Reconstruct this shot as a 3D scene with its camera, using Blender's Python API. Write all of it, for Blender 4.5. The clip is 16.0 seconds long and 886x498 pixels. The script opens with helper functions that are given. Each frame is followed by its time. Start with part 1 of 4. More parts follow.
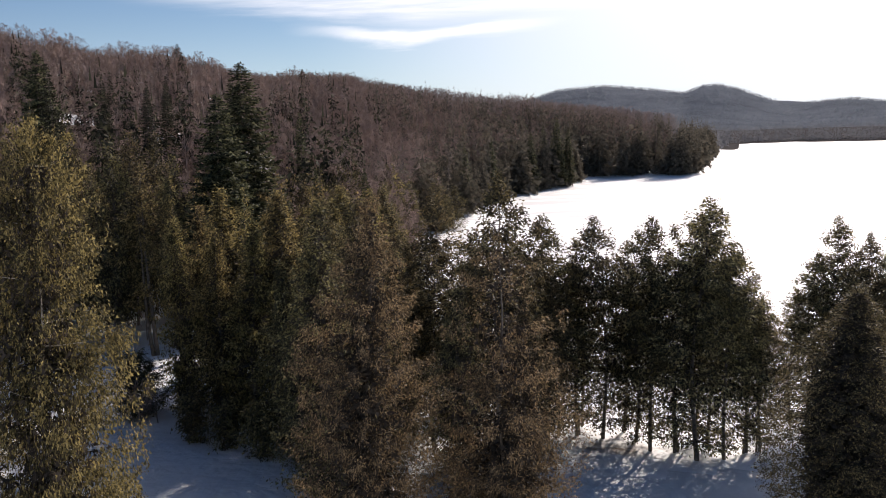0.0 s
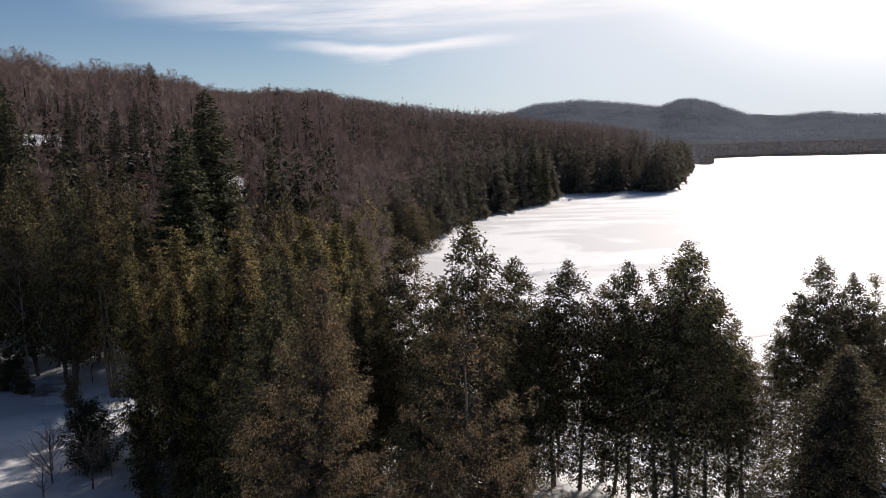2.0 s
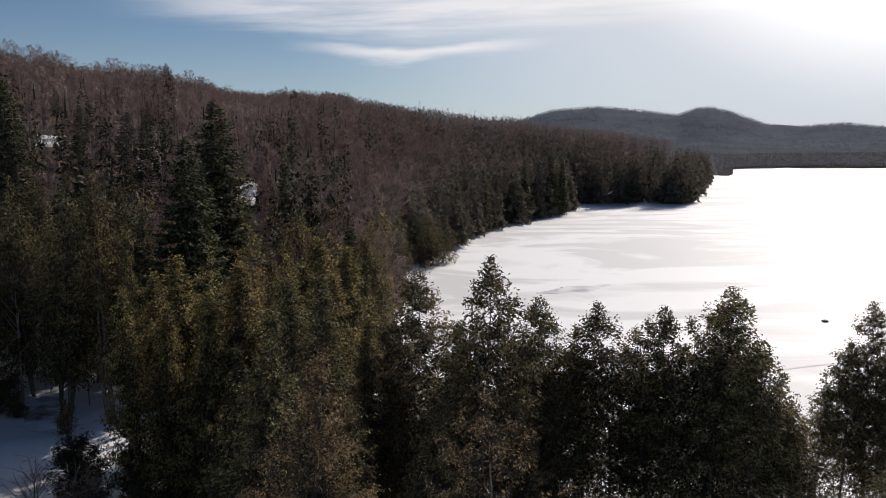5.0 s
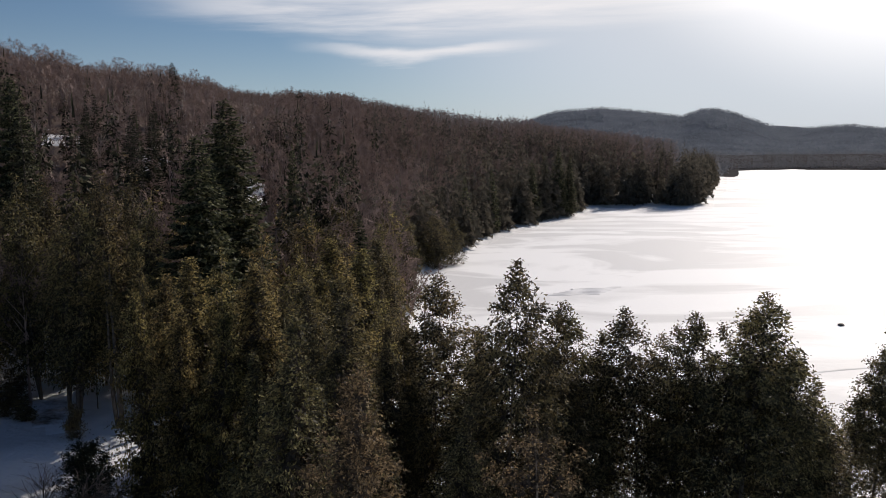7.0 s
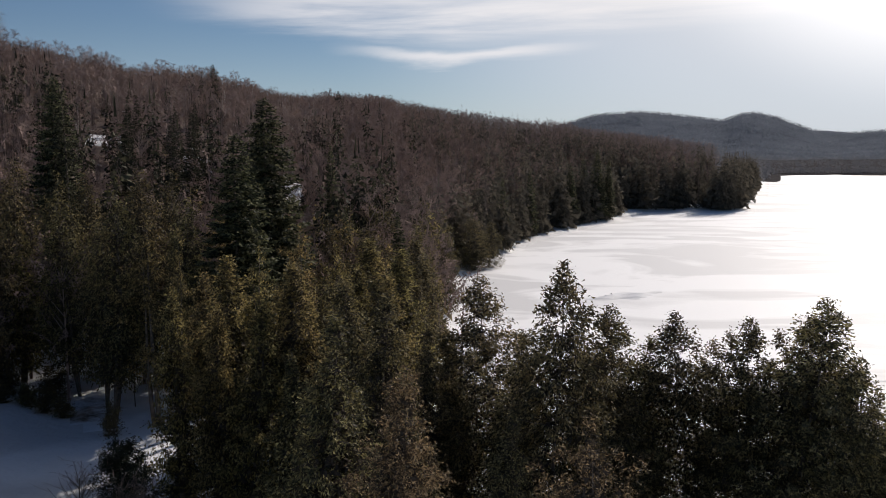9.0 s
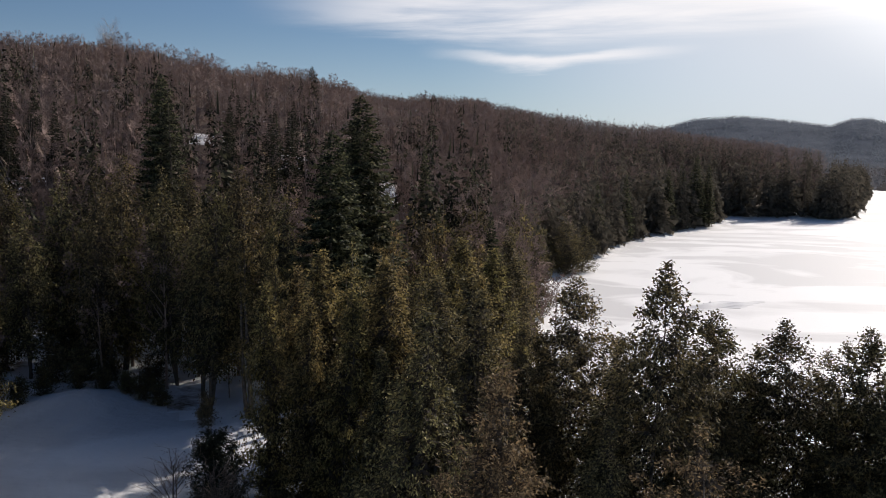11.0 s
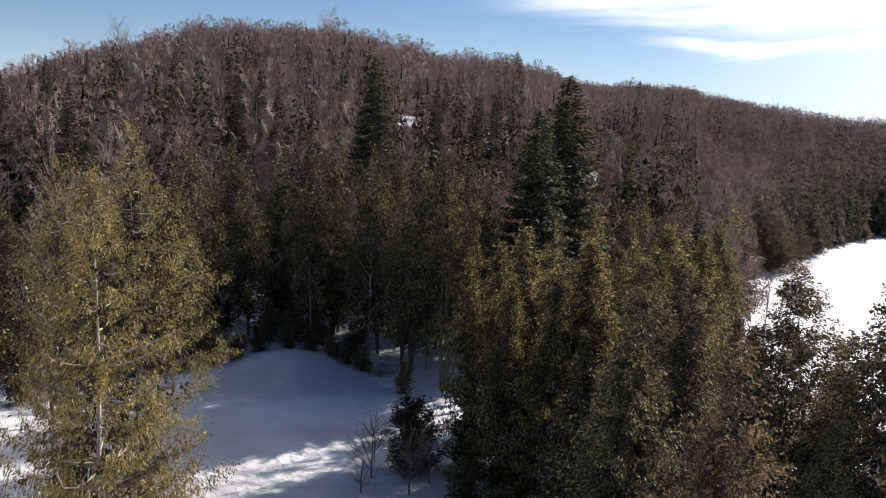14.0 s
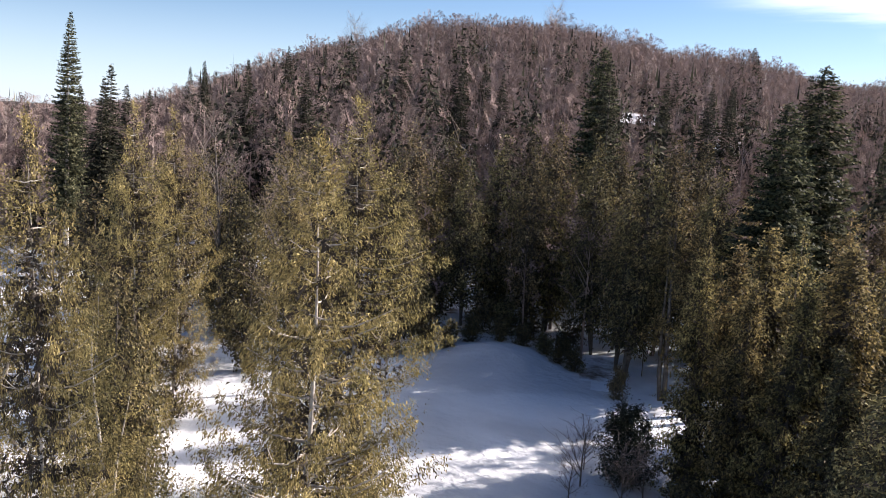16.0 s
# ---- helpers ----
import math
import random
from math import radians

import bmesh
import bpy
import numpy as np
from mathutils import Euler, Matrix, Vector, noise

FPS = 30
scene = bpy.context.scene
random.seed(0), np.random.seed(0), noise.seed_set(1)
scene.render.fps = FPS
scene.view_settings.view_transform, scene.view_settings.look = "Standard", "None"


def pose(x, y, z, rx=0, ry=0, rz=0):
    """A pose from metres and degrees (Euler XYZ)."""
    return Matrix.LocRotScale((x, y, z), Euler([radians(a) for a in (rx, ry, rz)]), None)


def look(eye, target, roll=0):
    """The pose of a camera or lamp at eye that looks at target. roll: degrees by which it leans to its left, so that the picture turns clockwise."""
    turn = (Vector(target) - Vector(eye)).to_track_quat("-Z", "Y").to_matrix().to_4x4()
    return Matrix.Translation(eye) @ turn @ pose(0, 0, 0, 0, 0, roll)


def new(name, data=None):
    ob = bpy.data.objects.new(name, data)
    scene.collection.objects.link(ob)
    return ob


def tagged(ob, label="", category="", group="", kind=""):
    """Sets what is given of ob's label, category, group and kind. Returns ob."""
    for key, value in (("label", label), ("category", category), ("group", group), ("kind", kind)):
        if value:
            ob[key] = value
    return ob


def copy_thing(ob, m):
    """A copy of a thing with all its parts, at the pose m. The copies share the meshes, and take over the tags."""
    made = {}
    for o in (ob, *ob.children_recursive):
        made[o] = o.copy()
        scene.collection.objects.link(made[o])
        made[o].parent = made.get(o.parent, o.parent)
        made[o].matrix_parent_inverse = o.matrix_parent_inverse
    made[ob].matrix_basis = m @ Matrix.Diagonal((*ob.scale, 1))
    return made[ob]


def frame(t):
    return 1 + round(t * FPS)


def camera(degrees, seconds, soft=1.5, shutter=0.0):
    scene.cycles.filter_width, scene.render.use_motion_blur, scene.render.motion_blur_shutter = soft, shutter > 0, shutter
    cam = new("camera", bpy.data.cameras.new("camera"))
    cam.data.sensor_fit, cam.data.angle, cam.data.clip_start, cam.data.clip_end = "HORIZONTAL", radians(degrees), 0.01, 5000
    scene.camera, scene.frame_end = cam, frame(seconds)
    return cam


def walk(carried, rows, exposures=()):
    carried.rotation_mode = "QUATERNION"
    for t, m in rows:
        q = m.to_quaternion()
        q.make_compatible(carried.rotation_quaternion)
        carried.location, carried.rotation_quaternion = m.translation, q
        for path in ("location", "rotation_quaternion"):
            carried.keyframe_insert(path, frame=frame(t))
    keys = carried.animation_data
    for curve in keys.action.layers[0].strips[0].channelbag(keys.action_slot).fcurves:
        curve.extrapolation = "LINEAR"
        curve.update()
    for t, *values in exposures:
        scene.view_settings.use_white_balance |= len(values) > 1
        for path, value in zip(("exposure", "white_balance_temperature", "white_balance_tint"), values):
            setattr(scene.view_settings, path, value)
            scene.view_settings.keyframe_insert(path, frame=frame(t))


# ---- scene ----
# camera: seconds, x, y, z, yaw to the left, pitch, roll to the left
cam = camera(55.0, 16.0, soft=0.5)
PATH = [
    (0, 0.34, -0.28, 14.64, 3.57, -7.86, -1.70),
    (0.5, 0.39, 0.13, 14.95, 2.94, -7.48, -1.88),
    (1, 0.47, 0.57, 15.22, 2.51, -7.23, -2.00),
    (1.5, 0.58, 1.04, 15.45, 2.26, -7.11, -1.98),
    (2, 0.70, 1.54, 15.68, 2.08, -6.99, -1.85),
    (2.5, 0.81, 2.09, 15.92, 2.03, -6.89, -1.69),
    (3, 0.88, 2.66, 16.15, 2.13, -6.82, -1.49),
    (3.5, 0.88, 3.21, 16.35, 2.33, -6.77, -1.26),
    (4, 0.79, 3.72, 16.50, 2.63, -6.74, -1.04),
    (6.5, -0.17, 5.21, 16.61, 3.18, -6.70, -0.58),
    (7, -0.31, 5.39, 16.58, 3.24, -6.68, -0.57),
    (7.5, -0.41, 5.58, 16.54, 3.47, -6.63, -0.49),
    (8, -0.48, 5.78, 16.49, 3.90, -6.57, -0.42),
    (10.5, -0.79, 6.81, 16.15, 10.06, -6.23, 0.20),
    (11, -0.84, 6.93, 16.07, 11.82, -6.23, 0.43),
    (11.5, -0.88, 6.98, 16.01, 13.62, -6.27, 0.71),
    (12, -0.93, 6.97, 15.95, 15.55, -6.38, 1.02),
    (12.5, -0.99, 6.93, 15.88, 17.63, -6.56, 1.31),
    (13, -1.07, 6.89, 15.82, 19.85, -6.80, 1.58),
    (13.5, -1.20, 6.94, 15.74, 22.24, -7.07, 1.82),
    (14, -1.38, 7.09, 15.64, 24.85, -7.34, 2.06),
    (14.5, -1.64, 7.35, 15.52, 27.79, -7.61, 2.36),
    (15, -1.97, 7.68, 15.39, 31.16, -7.85, 2.79),
    (15.5, -2.30, 8.02, 15.26, 34.98, -8.02, 3.21),
    (16, -2.62, 8.34, 15.13, 39.10, -8.18, 3.68),
]
EXPOSURES = [(0, 0.44, 6800, 17), (1, 0.25, 6750, 16), (2, 0.05, 6700, 15), (4, -0.13, 6650, 14), (8, -0.21, 6650, 14), (10.5, -0.10, 6650, 14), (12.5, 0.21, 6600, 14), (14.5, 0.80, 6500, 17), (16, 1.12, 6450, 18)]
walk(cam, [(t, pose(x, y, z, 90 + p, 0, yaw) @ pose(0, 0, 0, 0, 0, r)) for t, x, y, z, yaw, p, r in PATH], EXPOSURES)

# ---- world and sun ----
SKY_STRENGTH = 0.058
SUN_AZ, SUN_EL = radians(27), radians(26)  # clockwise from +y, above the horizon
world = bpy.data.worlds.new("winter_sky")
scene.world = world
world.use_nodes = True
wt = world.node_tree
wt.nodes.clear()


def wnode(kind, **values):
    n = wt.nodes.new(kind)
    for k, v in values.items():
        if k in n.inputs:
            n.inputs[k].default_value = v
    return n


sky = wnode("ShaderNodeTexSky")
sky.sky_type, sky.sun_disc = "NISHITA", False
sky.sun_elevation, sky.sun_rotation = SUN_EL, SUN_AZ
sky.altitude, sky.air_density, sky.dust_density, sky.ozone_density = 400, 1.0, 0.2, 2.6


def wmath(op, *values):
    n = wt.nodes.new("ShaderNodeMath")
    n.operation = op
    for k, v in enumerate(values):
        if isinstance(v, (int, float)):
            n.inputs[k].default_value = v
        else:
            wt.links.new(v, n.inputs[k])
    return n.outputs[0]


def wstep(value, a, b):
    n = wt.nodes.new("ShaderNodeMapRange")
    n.interpolation_type = "SMOOTHSTEP"
    n.inputs["From Min"].default_value, n.inputs["From Max"].default_value = a, b
    wt.links.new(value, n.inputs["Value"])
    return n.outputs["Result"]


# thin cirrus above a clear band, and the milky veil round the sun
way = wnode("ShaderNodeTexCoord")
split = wnode("ShaderNodeSeparateXYZ")
wt.links.new(way.outputs["Generated"], split.inputs["Vector"])
sx, sy, sz = split.outputs
elev = wmath("MULTIPLY", wmath("ARCSINE", sz), 57.2958)
bearing = wmath("MULTIPLY", wmath("ARCTAN2", sx, sy), 57.2958)
stretch = wnode("ShaderNodeMapping")
stretch.inputs["Scale"].default_value = (1.6, 1.6, 17.0)
wisps = wnode("ShaderNodeTexNoise", Scale=1.3, Detail=7.0, Roughness=0.55, Distortion=0.4)
wt.links.new(way.outputs["Generated"], stretch.inputs["Vector"])
wt.links.new(stretch.outputs["Vector"], wisps.inputs["Vector"])
veil = wstep(wisps.outputs["Fac"], 0.14, 0.54)


def window(value, a, b, c, d):
    """1 between b and c, 0 below a and above d."""
    return wmath("MULTIPLY", wstep(value, a, b), wmath("SUBTRACT", 1.0, wstep(value, c, d)))


# the foot of the bank is uneven, and a thin streak lies under it
wave = wmath("MULTIPLY", wmath("SUBTRACT", wisps.outputs["Fac"], 0.5), 4.5)
tilt = wmath("ADD", wmath("ADD", elev, wave), wmath("MULTIPLY", wmath("ABSOLUTE", wmath("ADD", bearing, 5.0)), -0.045))
bank = wmath("MULTIPLY", window(tilt, 6.8, 8.8, 11.5, 26.0), window(bearing, -26, -10, 45, 80))
streak = wmath("MULTIPLY", window(tilt, 5.7, 6.4, 6.5, 7.1), window(bearing, -14, -6, -2, 6))
cover = wmath("MULTIPLY", wmath("ADD", wmath("MULTIPLY", bank, 1.0), wmath("MULTIPLY", streak, 0.8)), veil)
toward = wnode("ShaderNodeVectorMath")
toward.operation = "DOT_PRODUCT"
toward.inputs[1].default_value = (math.sin(SUN_AZ) * math.cos(SUN_EL), math.cos(SUN_AZ) * math.cos(SUN_EL), math.sin(SUN_EL))
wt.links.new(way.outputs["Generated"], toward.inputs[0])
glow = wmath("POWER", wstep(toward.outputs["Value"], 0.90, 0.985), 1.3)
veiled = wmath("MULTIPLY", wstep(toward.outputs["Value"], 0.72, 0.965), 0.92)
haze = wmath("MULTIPLY", wmath("SUBTRACT", 1.0, wstep(elev, -2, 9)), 0.5)
cloud = wnode("ShaderNodeMix")
cloud.data_type = "RGBA"
cloud.inputs["B"].default_value = (16.5, 16.7, 17.0, 1)
air = wnode("ShaderNodeMix")
air.data_type = "RGBA"
air.inputs["B"].default_value = (9.6, 11.6, 14.0, 1)
wt.links.new(haze, air.inputs["Factor"])
tint = wnode("ShaderNodeVectorMath")
tint.operation = "MULTIPLY"
tint.inputs[1].default_value = (0.88, 1.0, 1.13)
wt.links.new(sky.outputs["Color"], tint.inputs[0])
milk = wnode("ShaderNodeMix")
milk.data_type = "RGBA"
milk.inputs["B"].default_value = (14.2, 15.0, 15.8, 1)
wt.links.new(veiled, milk.inputs["Factor"])
wt.links.new(tint.outputs["Vector"], milk.inputs["A"])
wt.links.new(milk.outputs["Result"], air.inputs["A"])
wt.links.new(wmath("MINIMUM", cover, 1.0), cloud.inputs["Factor"])
wt.links.new(air.outputs["Result"], cloud.inputs["A"])
shine = wnode("ShaderNodeMix")
shine.data_type = "RGBA"
shine.inputs["B"].default_value = (30.0, 30.0, 29.5, 1)
wt.links.new(glow, shine.inputs["Factor"])
wt.links.new(cloud.outputs["Result"], shine.inputs["A"])
back = wnode("ShaderNodeBackground", Strength=SKY_STRENGTH)
wout = wnode("ShaderNodeOutputWorld")
wt.links.new(shine.outputs["Result"], back.inputs["Color"])
wt.links.new(back.outputs["Background"], wout.inputs["Surface"])

sun = new("sun", bpy.data.lights.new("sun", "SUN"))
sun.data.energy, sun.data.angle, sun.data.color = 5.0, radians(0.53), (1.0, 0.94, 0.85)
sun.matrix_world = look((0, 0, 0), (-math.sin(SUN_AZ) * math.cos(SUN_EL), -math.cos(SUN_AZ) * math.cos(SUN_EL), -math.sin(SUN_EL)))
sun.location = (0, 0, 200)


# ---- materials ----
def material(name, low, high, rough=0.8, scale=3.0, leaf=0.0, bump=0.0, island=False, spread=None, spec=0.3, lace=0.0, gap=0.48, vary=0.0):
    """A surface that varies between two colours, by grain and, for leaves, from piece to piece. leaf: how much light passes through; lace: fineness of the gaps in a spray of needles or twigs."""
    m = bpy.data.materials.new(name)
    m.use_nodes = True
    t = m.node_tree
    p = t.nodes["Principled BSDF"]
    p.inputs["Roughness"].default_value = rough
    p.inputs["Specular IOR Level"].default_value = spec
    where = t.nodes.new("ShaderNodeTexCoord")
    grain = t.nodes.new("ShaderNodeTexNoise")
    grain.inputs["Scale"].default_value, grain.inputs["Detail"].default_value = scale, 5.0
    t.links.new(where.outputs["Object"], grain.inputs["Vector"])
    fac = grain.outputs["Fac"]
    if island:
        geo = t.nodes.new("ShaderNodeNewGeometry")
        mix = t.nodes.new("ShaderNodeMath")
        mix.operation = "MULTIPLY_ADD"
        t.links.new(geo.outputs["Random Per Island"], mix.inputs[0])
        mix.inputs[1].default_value = 0.55
        half = t.nodes.new("ShaderNodeMath")
        half.operation = "MULTIPLY"
        half.inputs[1].default_value = 0.5
        t.links.new(fac, half.inputs[0])
        t.links.new(half.outputs[0], mix.inputs[2])
        fac = mix.outputs[0]
    ramp = t.nodes.new("ShaderNodeValToRGB")
    lo, hi = spread or ((0.2, 0.85) if island else (0.3, 0.7))
    ramp.color_ramp.elements[0].position, ramp.color_ramp.elements[0].color = lo, (*low, 1)
    ramp.color_ramp.elements[1].position, ramp.color_ramp.elements[1].color = hi, (*high, 1)
    t.links.new(fac, ramp.inputs["Fac"])
    colour = ramp.outputs["Color"]
    if vary:
        # each tree has its own shade and hue
        info = t.nodes.new("ShaderNodeObjectInfo")
        shade = t.nodes.new("ShaderNodeHueSaturation")
        for k, (name, low_end, high_end) in enumerate((("Value", 1 - vary, 1 + vary), ("Hue", 0.5 - 0.05 * vary, 0.5 + 0.04 * vary))):
            span = t.nodes.new("ShaderNodeMapRange")
            span.inputs["To Min"].default_value, span.inputs["To Max"].default_value = low_end, high_end
            pick = t.nodes.new("ShaderNodeMath")
            pick.operation = "FRACT"
            more = t.nodes.new("ShaderNodeMath")
            more.operation = "MULTIPLY"
            more.inputs[1].default_value = (1.0, 7.31)[k]
            t.links.new(info.outputs["Random"], more.inputs[0])
            t.links.new(more.outputs[0], pick.inputs[0])
            t.links.new(pick.outputs[0], span.inputs["Value"])
            t.links.new(span.outputs["Result"], shade.inputs[name])
        t.links.new(colour, shade.inputs["Color"])
        colour = shade.outputs["Color"]
    t.links.new(colour, p.inputs["Base Color"])
    if bump:
        b = t.nodes.new("ShaderNodeBump")
        b.inputs["Strength"].default_value, b.inputs["Distance"].default_value = bump, 0.05
        t.links.new(grain.outputs["Fac"], b.inputs["Height"])
        t.links.new(b.outputs["Normal"], p.inputs["Normal"])
    if leaf:
        thin = t.nodes.new("ShaderNodeBsdfTranslucent")
        t.links.new(colour, thin.inputs["Color"])
        both = t.nodes.new("ShaderNodeMixShader")
        both.inputs["Fac"].default_value = leaf
        t.links.new(p.outputs["BSDF"], both.inputs[1])
        t.links.new(thin.outputs["BSDF"], both.inputs[2])
        t.links.new(both.outputs["Shader"], t.nodes["Material Output"].inputs["Surface"])
    if lace:
        holes = t.nodes.new("ShaderNodeTexNoise")
        holes.inputs["Scale"].default_value, holes.inputs["Detail"].default_value = lace, 1.0
        t.links.new(where.outputs["Object"], holes.inputs["Vector"])
        solid = t.nodes.new("ShaderNodeMath")
        solid.operation = "GREATER_THAN"
        solid.inputs[1].default_value = gap
        t.links.new(holes.outputs["Fac"], solid.inputs[0])
        clear = t.nodes.new("ShaderNodeBsdfTransparent")
        cut = t.nodes.new("ShaderNodeMixShader")
        t.links.new(solid.outputs[0], cut.inputs["Fac"])
        t.links.new(clear.outputs["BSDF"], cut.inputs[1])
        t.links.new(t.nodes["Material Output"].inputs["Surface"].links[0].from_socket, cut.inputs[2])
        t.links.new(cut.outputs["Shader"], t.nodes["Material Output"].inputs["Surface"])
    return m


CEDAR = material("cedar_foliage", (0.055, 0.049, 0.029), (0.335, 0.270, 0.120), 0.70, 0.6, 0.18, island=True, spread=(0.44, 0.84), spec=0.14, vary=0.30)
# olive variant of CEDAR, its golden brightness painting in sun on the tops
OLIVE = material("sunlit_olive_foliage", (0.070, 0.060, 0.031), (0.450, 0.350, 0.140), 0.70, 0.6, 0.34, island=True, spread=(0.42, 0.84), spec=0.14, vary=0.30)
# naturally browner cedars, also lightened for the sun that these two catch
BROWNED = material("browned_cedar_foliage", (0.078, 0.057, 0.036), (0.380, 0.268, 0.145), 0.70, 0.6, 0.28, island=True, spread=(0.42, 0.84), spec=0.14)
# bronze of their own, with the bright yellow of direct sun added in
BRONZE = material("sunlit_bronze_foliage", (0.088, 0.070, 0.032), (0.55, 0.432, 0.170), 0.65, 0.6, 0.25, island=True, spread=(0.30, 0.90), spec=0.14, vary=0.12)
SPRUCE = material("spruce_needles", (0.028, 0.034, 0.021), (0.260, 0.250, 0.132), 0.75, 0.7, 0.25, island=True, spread=(0.42, 0.92), spec=0.10, lace=7.0, gap=0.33, vary=0.25)
# the spruce needles again, darker, so that hillside spires stand out
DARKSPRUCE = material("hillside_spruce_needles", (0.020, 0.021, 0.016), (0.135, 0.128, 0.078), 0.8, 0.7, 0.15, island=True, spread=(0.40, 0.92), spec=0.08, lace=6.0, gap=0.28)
PINE = material("pine_needles", (0.014, 0.018, 0.011), (0.055, 0.06, 0.036), 0.65, 0.7, 0.2, island=True)
# dead twigs whose dark colour deepens the shade between a crown's sprays
SHADED_DEADWOOD = material("dead_inner_twigs", (0.040, 0.033, 0.026), (0.100, 0.082, 0.066), 0.95, 2.0, island=True, spec=0.05, lace=20.0, gap=0.44)
BARK = material("grey_bark", (0.07, 0.058, 0.047), (0.20, 0.17, 0.14), 0.9, 6.0, bump=0.5)
PALE_BARK = material("pale_bark", (0.28, 0.24, 0.20), (0.55, 0.50, 0.43), 0.85, 7.0, bump=0.3)
TWIG = material("bare_twigs", (0.15, 0.117, 0.098), (0.38, 0.300, 0.260), 0.95, 0.15, island=True, spec=0.05)
BRUSH = material("fine_bare_twigs", (0.135, 0.098, 0.085), (0.315, 0.233, 0.208), 0.95, 0.12, 0.15, island=True, spec=0.03, lace=8.0, gap=0.55)
# BRUSH made paler and greyer, as haze over the further ridge
HAZY_BRUSH = material("far_bare_twigs", (0.170, 0.135, 0.125), (0.33, 0.270, 0.255), 0.95, 0.05, 0.15, island=True, spec=0.03, lace=8.0, gap=0.52)
# conifers seen through distant air: the haze is mixed into their colour
HAZY_WOODS = material("hazy_conifers", (0.150, 0.153, 0.165), (0.220, 0.218, 0.230), 0.95, 0.02, 0.3, island=True, spec=0.0)
LAKESIDE = material("lakeside_conifers", (0.046, 0.044, 0.037), (0.180, 0.155, 0.118), 0.9, 0.05, 0.25, island=True, spec=0.05, lace=9.0, gap=0.40)
STONE = material("dark_stone", (0.05, 0.045, 0.04), (0.16, 0.15, 0.14), 0.8, 5.0, bump=0.5)


def snow_material(name, forest, litter_from=0.56, old=1.0):
    m = bpy.data.materials.new(name)
    m.use_nodes = True
    t = m.node_tree
    p = t.nodes["Principled BSDF"]
    p.inputs["Roughness"].default_value = 0.65
    p.inputs["Specular IOR Level"].default_value = 0.12
    where = t.nodes.new("ShaderNodeTexCoord")
    drift = t.nodes.new("ShaderNodeTexNoise")
    drift.inputs["Scale"].default_value, drift.inputs["Detail"].default_value = (0.35, 7.0) if forest else (0.042, 5.0)
    drift.inputs["Distortion"].default_value = 0.0 if forest else 1.6
    squash = t.nodes.new("ShaderNodeMapping")
    squash.inputs["Scale"].default_value = (1, 1, 1) if forest else (0.7, 1.25, 1.0)
    squash.inputs["Rotation"].default_value = (0, 0, radians(18))
    t.links.new(where.outputs["Object"], squash.inputs["Vector"])
    t.links.new(squash.outputs["Vector"], drift.inputs["Vector"])
    ramp = t.nodes.new("ShaderNodeValToRGB")
    e = ramp.color_ramp.elements
    e[0].position, e[1].position = (0.38, 0.60) if forest else (0.44, 0.545)
    e[0].color, e[1].color = ((0.70, 0.715, 0.74, 1) if forest else (0.69 * old, 0.69 * old, 0.70 * old, 1)), (0.90 * old, 0.90 * old, 0.91 * old, 1)
    t.links.new(drift.outputs["Fac"], ramp.inputs["Fac"])
    colour = ramp.outputs["Color"]
    if forest:
        # leaf litter and brush show through where the snow has thinned
        thin = t.nodes.new("ShaderNodeTexNoise")
        thin.inputs["Scale"].default_value, thin.inputs["Detail"].default_value = 0.16, 9.0
        thin.inputs["Roughness"].default_value = 0.65
        t.links.new(where.outputs["Object"], thin.inputs["Vector"])
        bare = t.nodes.new("ShaderNodeMapRange")
        bare.inputs["From Min"].default_value, bare.inputs["From Max"].default_value = litter_from, litter_from + 0.09
        t.links.new(thin.outputs["Fac"], bare.inputs["Value"])
        litter = t.nodes.new("ShaderNodeMix")
        litter.data_type = "RGBA"
        litter.inputs["B"].default_value = (0.16, 0.115, 0.085, 1)
        t.links.new(bare.outputs["Result"], litter.inputs["Factor"])
        t.links.new(colour, litter.inputs["A"])
        colour = litter.outputs["Result"]
    t.links.new(colour, p.inputs["Base Color"])
    fine = t.nodes.new("ShaderNodeTexNoise")
    fine.inputs["Scale"].default_value, fine.inputs["Detail"].default_value = 1.6, 6.0
    t.links.new(where.outputs["Object"], fine.inputs["Vector"])
    b = t.nodes.new("ShaderNodeBump")
    b.inputs["Strength"].default_value, b.inputs["Distance"].default_value = (0.2 if name == "lake_snow" else 0.6), (0.30 if name == "clean_snow" else 0.12)
    t.links.new(fine.outputs["Fac"], b.inputs["Height"])
    t.links.new(b.outputs["Normal"], p.inputs["Normal"])
    return m


SNOW = snow_material("forest_snow", True, 0.57)
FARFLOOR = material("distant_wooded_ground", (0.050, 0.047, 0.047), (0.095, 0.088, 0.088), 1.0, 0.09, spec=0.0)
WOODFLOOR = snow_material("litter_and_snow", True, 0.31)
# old below 1 dims the base colour towards the clearing's shaded tone
YARD = snow_material("clean_snow", False, old=0.88)
ICE = snow_material("lake_snow", False)

# ---- the lie of the land ----
EYE = (-0.4, 5.4)  # the middle of the flight, from which hills are told by bearing
LAKE = [(-10, 107), (-9, 120), (-5, 139), (1, 163), (8, 183), (18, 202), (30, 243), (44, 246), (57, 236), (75, 300), (110, 418),
        (168, 610), (215, 628), (262, 590), (330, 570), (430, 540), (560, 500), (760, 380), (820, 120), (520, -120), (240, -60), (110, 0),
        (60, 26), (36, 40), (22, 44), (12, 44), (5, 48), (-1, 58), (-6, 76), (-9, 92)]
